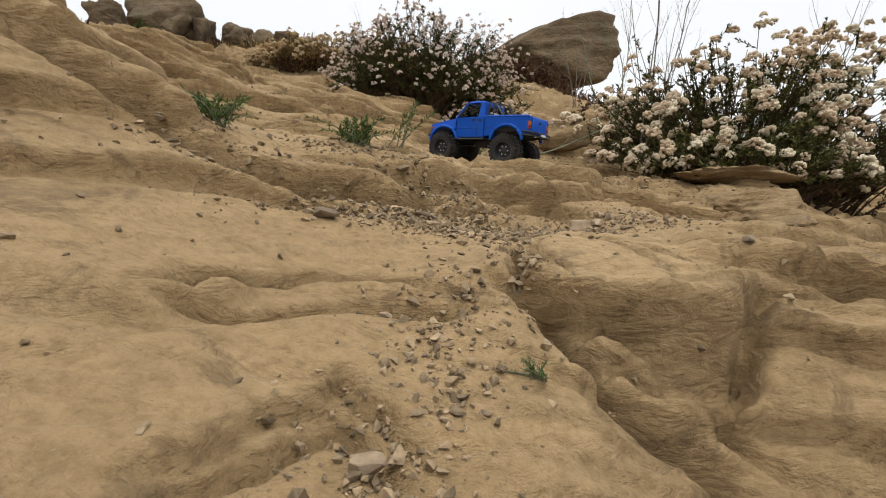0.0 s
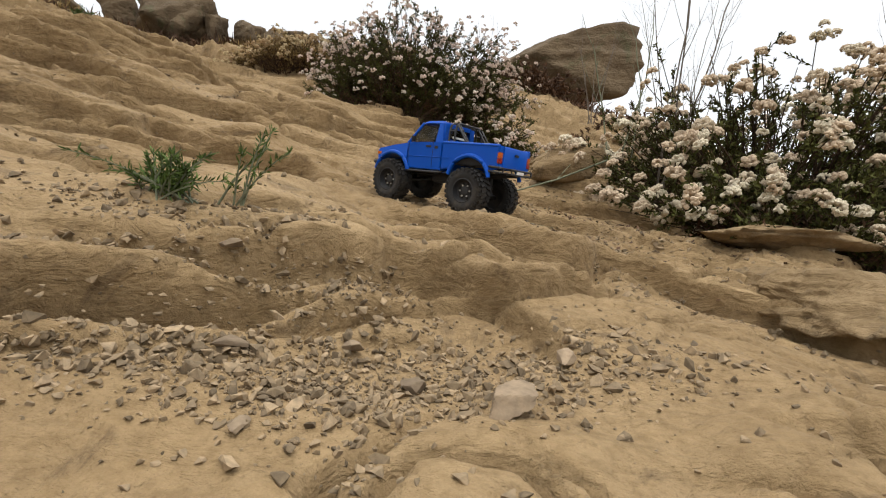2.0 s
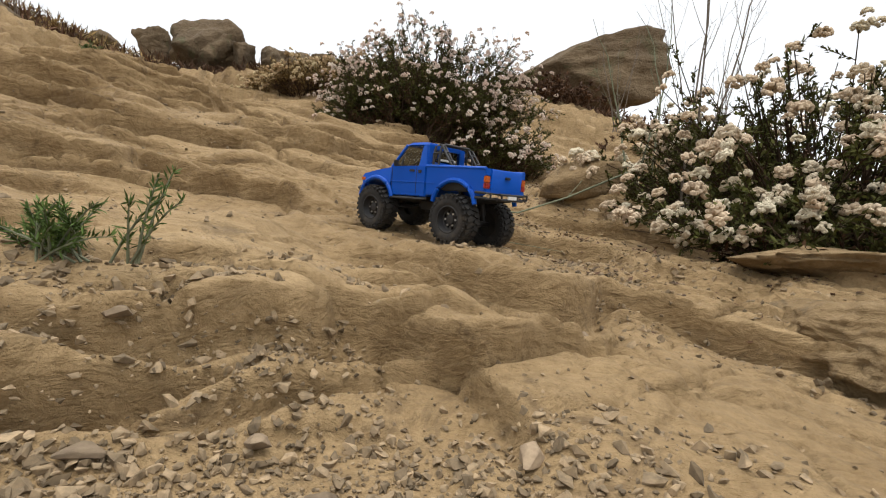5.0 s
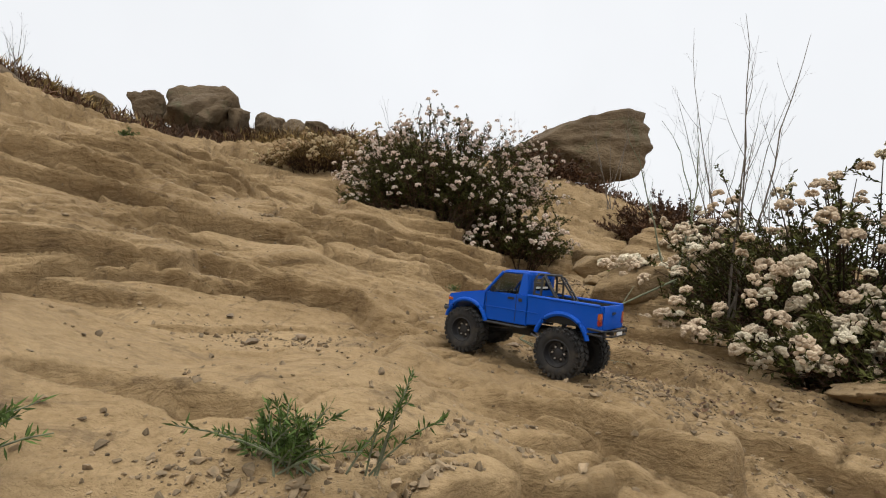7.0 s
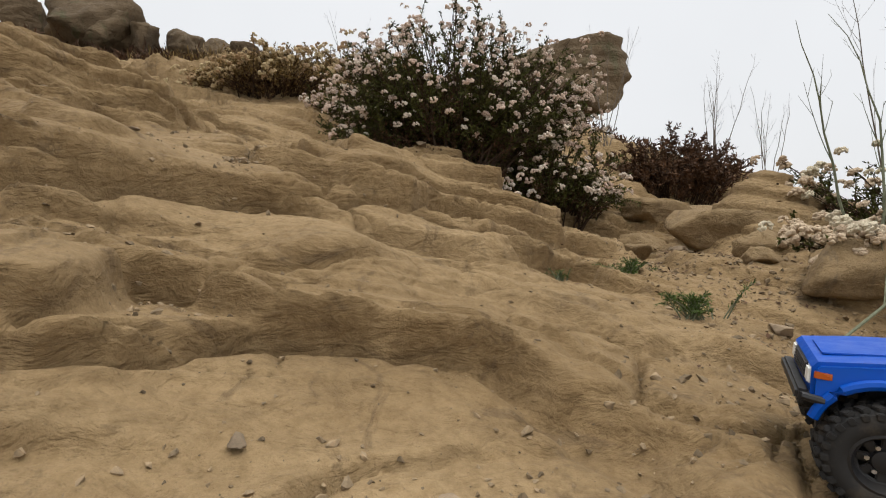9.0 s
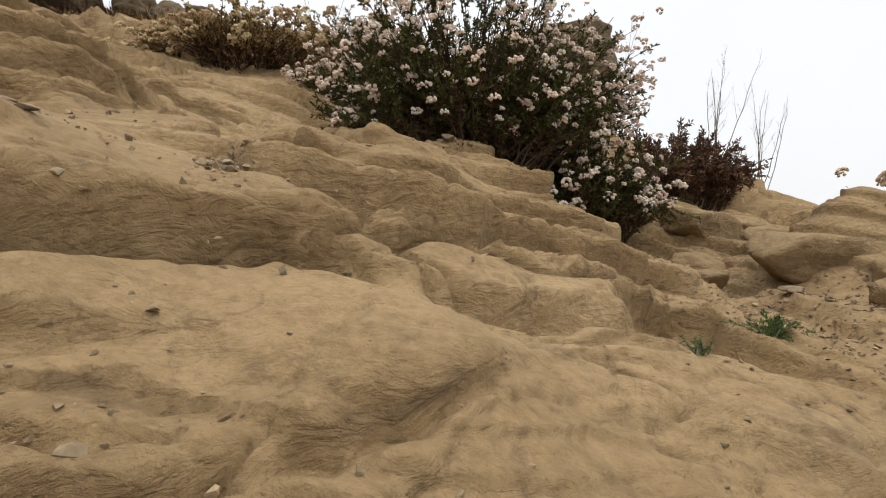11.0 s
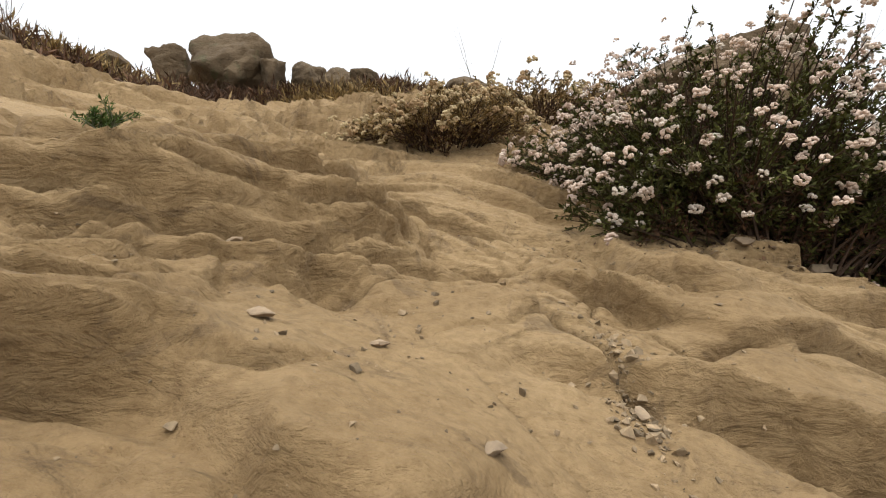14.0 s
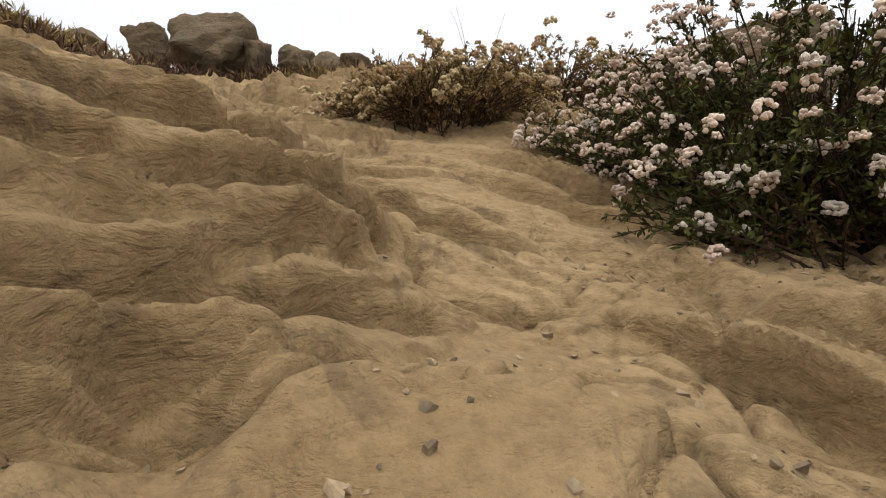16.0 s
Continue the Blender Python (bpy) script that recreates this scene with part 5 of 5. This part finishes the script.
def bare_plant(x, y, tall, stems, seed, material, label, spread=0.35, branches=7, thick=0.0035, name="bare_stem"):
    """Leafless upright stems with thin side branches."""
    rng = np.random.default_rng(seed)
    root = new(name)
    root.matrix_world = pose(x, y, gz(x, y))
    for k in range(stems):
        wood = Heap()
        a = rng.random() * 6.283
        tip = Vector((spread * tall * math.cos(a) * rng.random(), spread * tall * math.sin(a) * rng.random() * 0.6, tall * (0.7 + 0.3 * rng.random())))
        foot = Vector((0.02 * rng.normal(), 0.02 * rng.normal(), -0.01))
        mid = foot * 0.5 + tip * 0.5 + Vector((0.06 * tall * rng.normal(), 0.04 * tall * rng.normal(), 0.1 * tall))
        pts = curve_points(foot, mid, tip, 9)
        pts = [p + Vector(rng.normal(size=3)) * 0.004 * tall for p in pts]
        wood.add(*tube_data(pts, [thick * (1 - 0.85 * i / 8) for i in range(9)], 5))
        for q in range(branches):
            t = 0.3 + 0.65 * rng.random()
            i = min(int(t * 8), 7)
            p = pts[i].lerp(pts[i + 1], t * 8 - i)
            d = ((pts[i + 1] - pts[i]).normalized() + Vector((rng.normal() * 0.5, rng.normal() * 0.4, 0.1))).normalized()
            length = tall * (0.08 + 0.2 * rng.random()) * (1.2 - t)
            e = p + d * length
            c = curve_points(p, p + d * length * 0.5 + Vector((0, 0, -0.1 * length)), e + Vector((0, 0, 0.15 * length)), 5)
            r = thick * 0.42 * (1.15 - t)
            wood.add(*tube_data(c, [r, r * 0.85, r * 0.7, r * 0.5, r * 0.3], 4))
            for w in range(2):
                f = c[2].lerp(c[4], rng.random())
                g = f + (d + Vector(rng.normal(size=3)) * 0.5).normalized() * length * 0.35
                wood.add(*tube_data([f, g], [r * 0.5, r * 0.25], 3))
        wood.make("stem", material, root)
    return tagged(root, label, "plant")


bare_plant(0.66, 1.62, 0.95, 3, 31, BARE, "tall bare grey stems rising behind the bush")
bare_plant(0.60, 1.80, 0.75, 3, 32, GREEN_STEM, "tall green-grey leafless stems beside the bush", spread=0.5)
bare_plant(0.86, 1.9, 0.9, 4, 33, BARE, "thin bare grey stems in the bush", thick=0.0025)
bare_plant(1.25, 1.7, 0.95, 3, 34, BARE, "thin bare grey stems in the bush", thick=0.0025)
bare_plant(1.2, 4.4, 1.0, 5, 35, BARE, "pale bare twigs on the crest", thick=0.004)
bare_plant(2.0, 4.3, 0.9, 6, 36, BARE, "pale bare twigs on the crest", thick=0.004)
bare_plant(2.6, 4.5, 0.9, 6, 37, BARE, "pale bare twigs on the crest", thick=0.004)
bare_plant(0.25, 3.4, 0.7, 4, 38, BARE, "thin dry stems above the bush", thick=0.0025)
bare_plant(-0.9, 6.0, 1.0, 3, 39, BARE, "thin dry stems on the upper slope", thick=0.004, branches=4)
bare_plant(-5.2, 5.4, 0.9, 5, 40, BARE, "thin dry stems on the ridge", thick=0.005)


def fallen_stem():
    bx, by = 0.12, 1.42
    root = new("fallen_stem")
    root.matrix_world = pose(bx, by, gz(bx, by))
    runs = [
        ("stem", ((0.12, 1.42, 0.004), (0.19, 1.465, 0.022), (0.265, 1.51, 0.036), (0.385, 1.56, 0.05), (0.536, 1.606, 0.075)), 0.0026),
        ("side_stem", ((0.12, 1.42, 0.004), (0.18, 1.42, 0.010), (0.243, 1.417, 0.006), (0.36, 1.426, 0.008)), 0.0014),
        ("side_stem", ((0.12, 1.42, 0.004), (0.15, 1.395, 0.008), (0.20, 1.375, 0.005), (0.27, 1.352, 0.004)), 0.0013),
        ("side_stem", ((0.19, 1.465, 0.022), (0.24, 1.46, 0.016), (0.30, 1.448, 0.008)), 0.0010),
        ("side_stem", ((0.385, 1.56, 0.05), (0.43, 1.60, 0.075), (0.46, 1.65, 0.11)), 0.0011),
    ]
    for name, run, thick in runs:
        pts = [Vector((x - bx, y - by, gz(x, y) - gz(bx, by) + up)) for x, y, up in run]
        bm = bmesh.new()
        tube(bm, pts, [thick * (0.6 + 0.4 * k / (len(pts) - 1)) if name == "stem" else thick * (1 - 0.6 * k / (len(pts) - 1)) for k in range(len(pts))], 7)
        part(name, bm, GREEN_STEM, root)
    return tagged(root, "fallen green plant stem lying across the dirt", "plant stem")


fallen_stem()


def ridge_growth():
    """Low dry growth along the crest: tufts of thin blades."""
    rng = np.random.default_rng(77)
    for name, material, label, spots in (
        ("dry_brush", RUST, "low red-brown dry brush along the ridge", [(-4.6, 5.9, 0.9, 0.5, 130), (-4.3, 7.2, 0.8, 0.6, 150), (-3.6, 7.9, 0.9, 0.45, 150), (-2.2, 8.2, 0.8, 0.4, 110), (0.55, 5.8, 0.5, 0.4, 90), (1.5, 5.6, 0.6, 0.3, 50)]),
        ("ochre_brush", OCHRE, "ochre and green low brush along the ridge", [(-5.2, 6.2, 0.9, 0.6, 120), (-3.0, 7.6, 0.8, 0.4, 120), (-1.4, 6.9, 0.8, 0.6, 60), (-1.5, 8.6, 0.9, 0.4, 110), (-0.4, 8.6, 0.9, 0.4, 110)]),
        ("straw_grass", STRAW, "pale straw grass along the ridge", [(-4.8, 6.6, 1.2, 0.9, 80), (-2.6, 8.0, 1.2, 0.5, 80), (-0.8, 7.0, 1.0, 0.8, 60)]),
    ):
        heap = Heap()
        for x, y, sx, sy, n in spots:
            for k in range(n):
                cx, cy = x + sx * 0.5 * rng.normal(), y + sy * 0.5 * rng.normal()
                cz = gz(cx, cy)
                size = (0.08 + 0.11 * rng.random()) * (1.8 if cx < -2 else 1.1)
                for q in range(40):
                    d = Vector((rng.normal() * 0.6, rng.normal() * 0.6, 0.9)).normalized()
                    p = Vector((cx, cy, cz)) + Vector((rng.normal(), rng.normal(), 0)) * 0.05 + d * size * rng.random() * 0.7
                    w = (d + Vector(rng.normal(size=3)) * 0.6).normalized()
                    side = w.cross(Vector(rng.normal(size=3))).normalized()
                    heap.leaf(p, w, side, size * (0.25 + 0.35 * rng.random()), 0.006 + 0.006 * rng.random())
        tagged(heap.make(name, material, kind="stuff"), label, "brush")


ridge_growth()


def leaf_litter():
    """Fallen dry leaves and bits of bark round the feet of the bushes."""
    rng = np.random.default_rng(91)
    heap = Heap()
    for x, y, sx, sy, n in ((-0.15, 2.42, 0.25, 0.05, 500), (0.30, 1.75, 0.10, 0.30, 420), (0.45, 2.15, 0.12, 0.2, 260), (0.72, 1.16, 0.2, 0.06, 420), (0.42, 1.35, 0.08, 0.1, 200)):
        px, py = x + sx * rng.normal(size=n), y + sy * rng.normal(size=n)
        pz = ground(px, py)
        for k in range(n):
            a = rng.random() * 6.283
            d = Vector((math.cos(a), math.sin(a), 0.35 * rng.normal())).normalized()
            side = d.cross(Vector((0.3 * rng.normal(), 0.3 * rng.normal(), 1))).normalized()
            heap.leaf(Vector((px[k], py[k], pz[k] + 0.003)), d, side, 0.006 + 0.010 * rng.random(), 0.0015 + 0.002 * rng.random())
    tagged(heap.make("leaf_litter", RUST, kind="stuff"), "red-brown dry leaf litter under the bushes", "leaf litter")


leaf_litter()
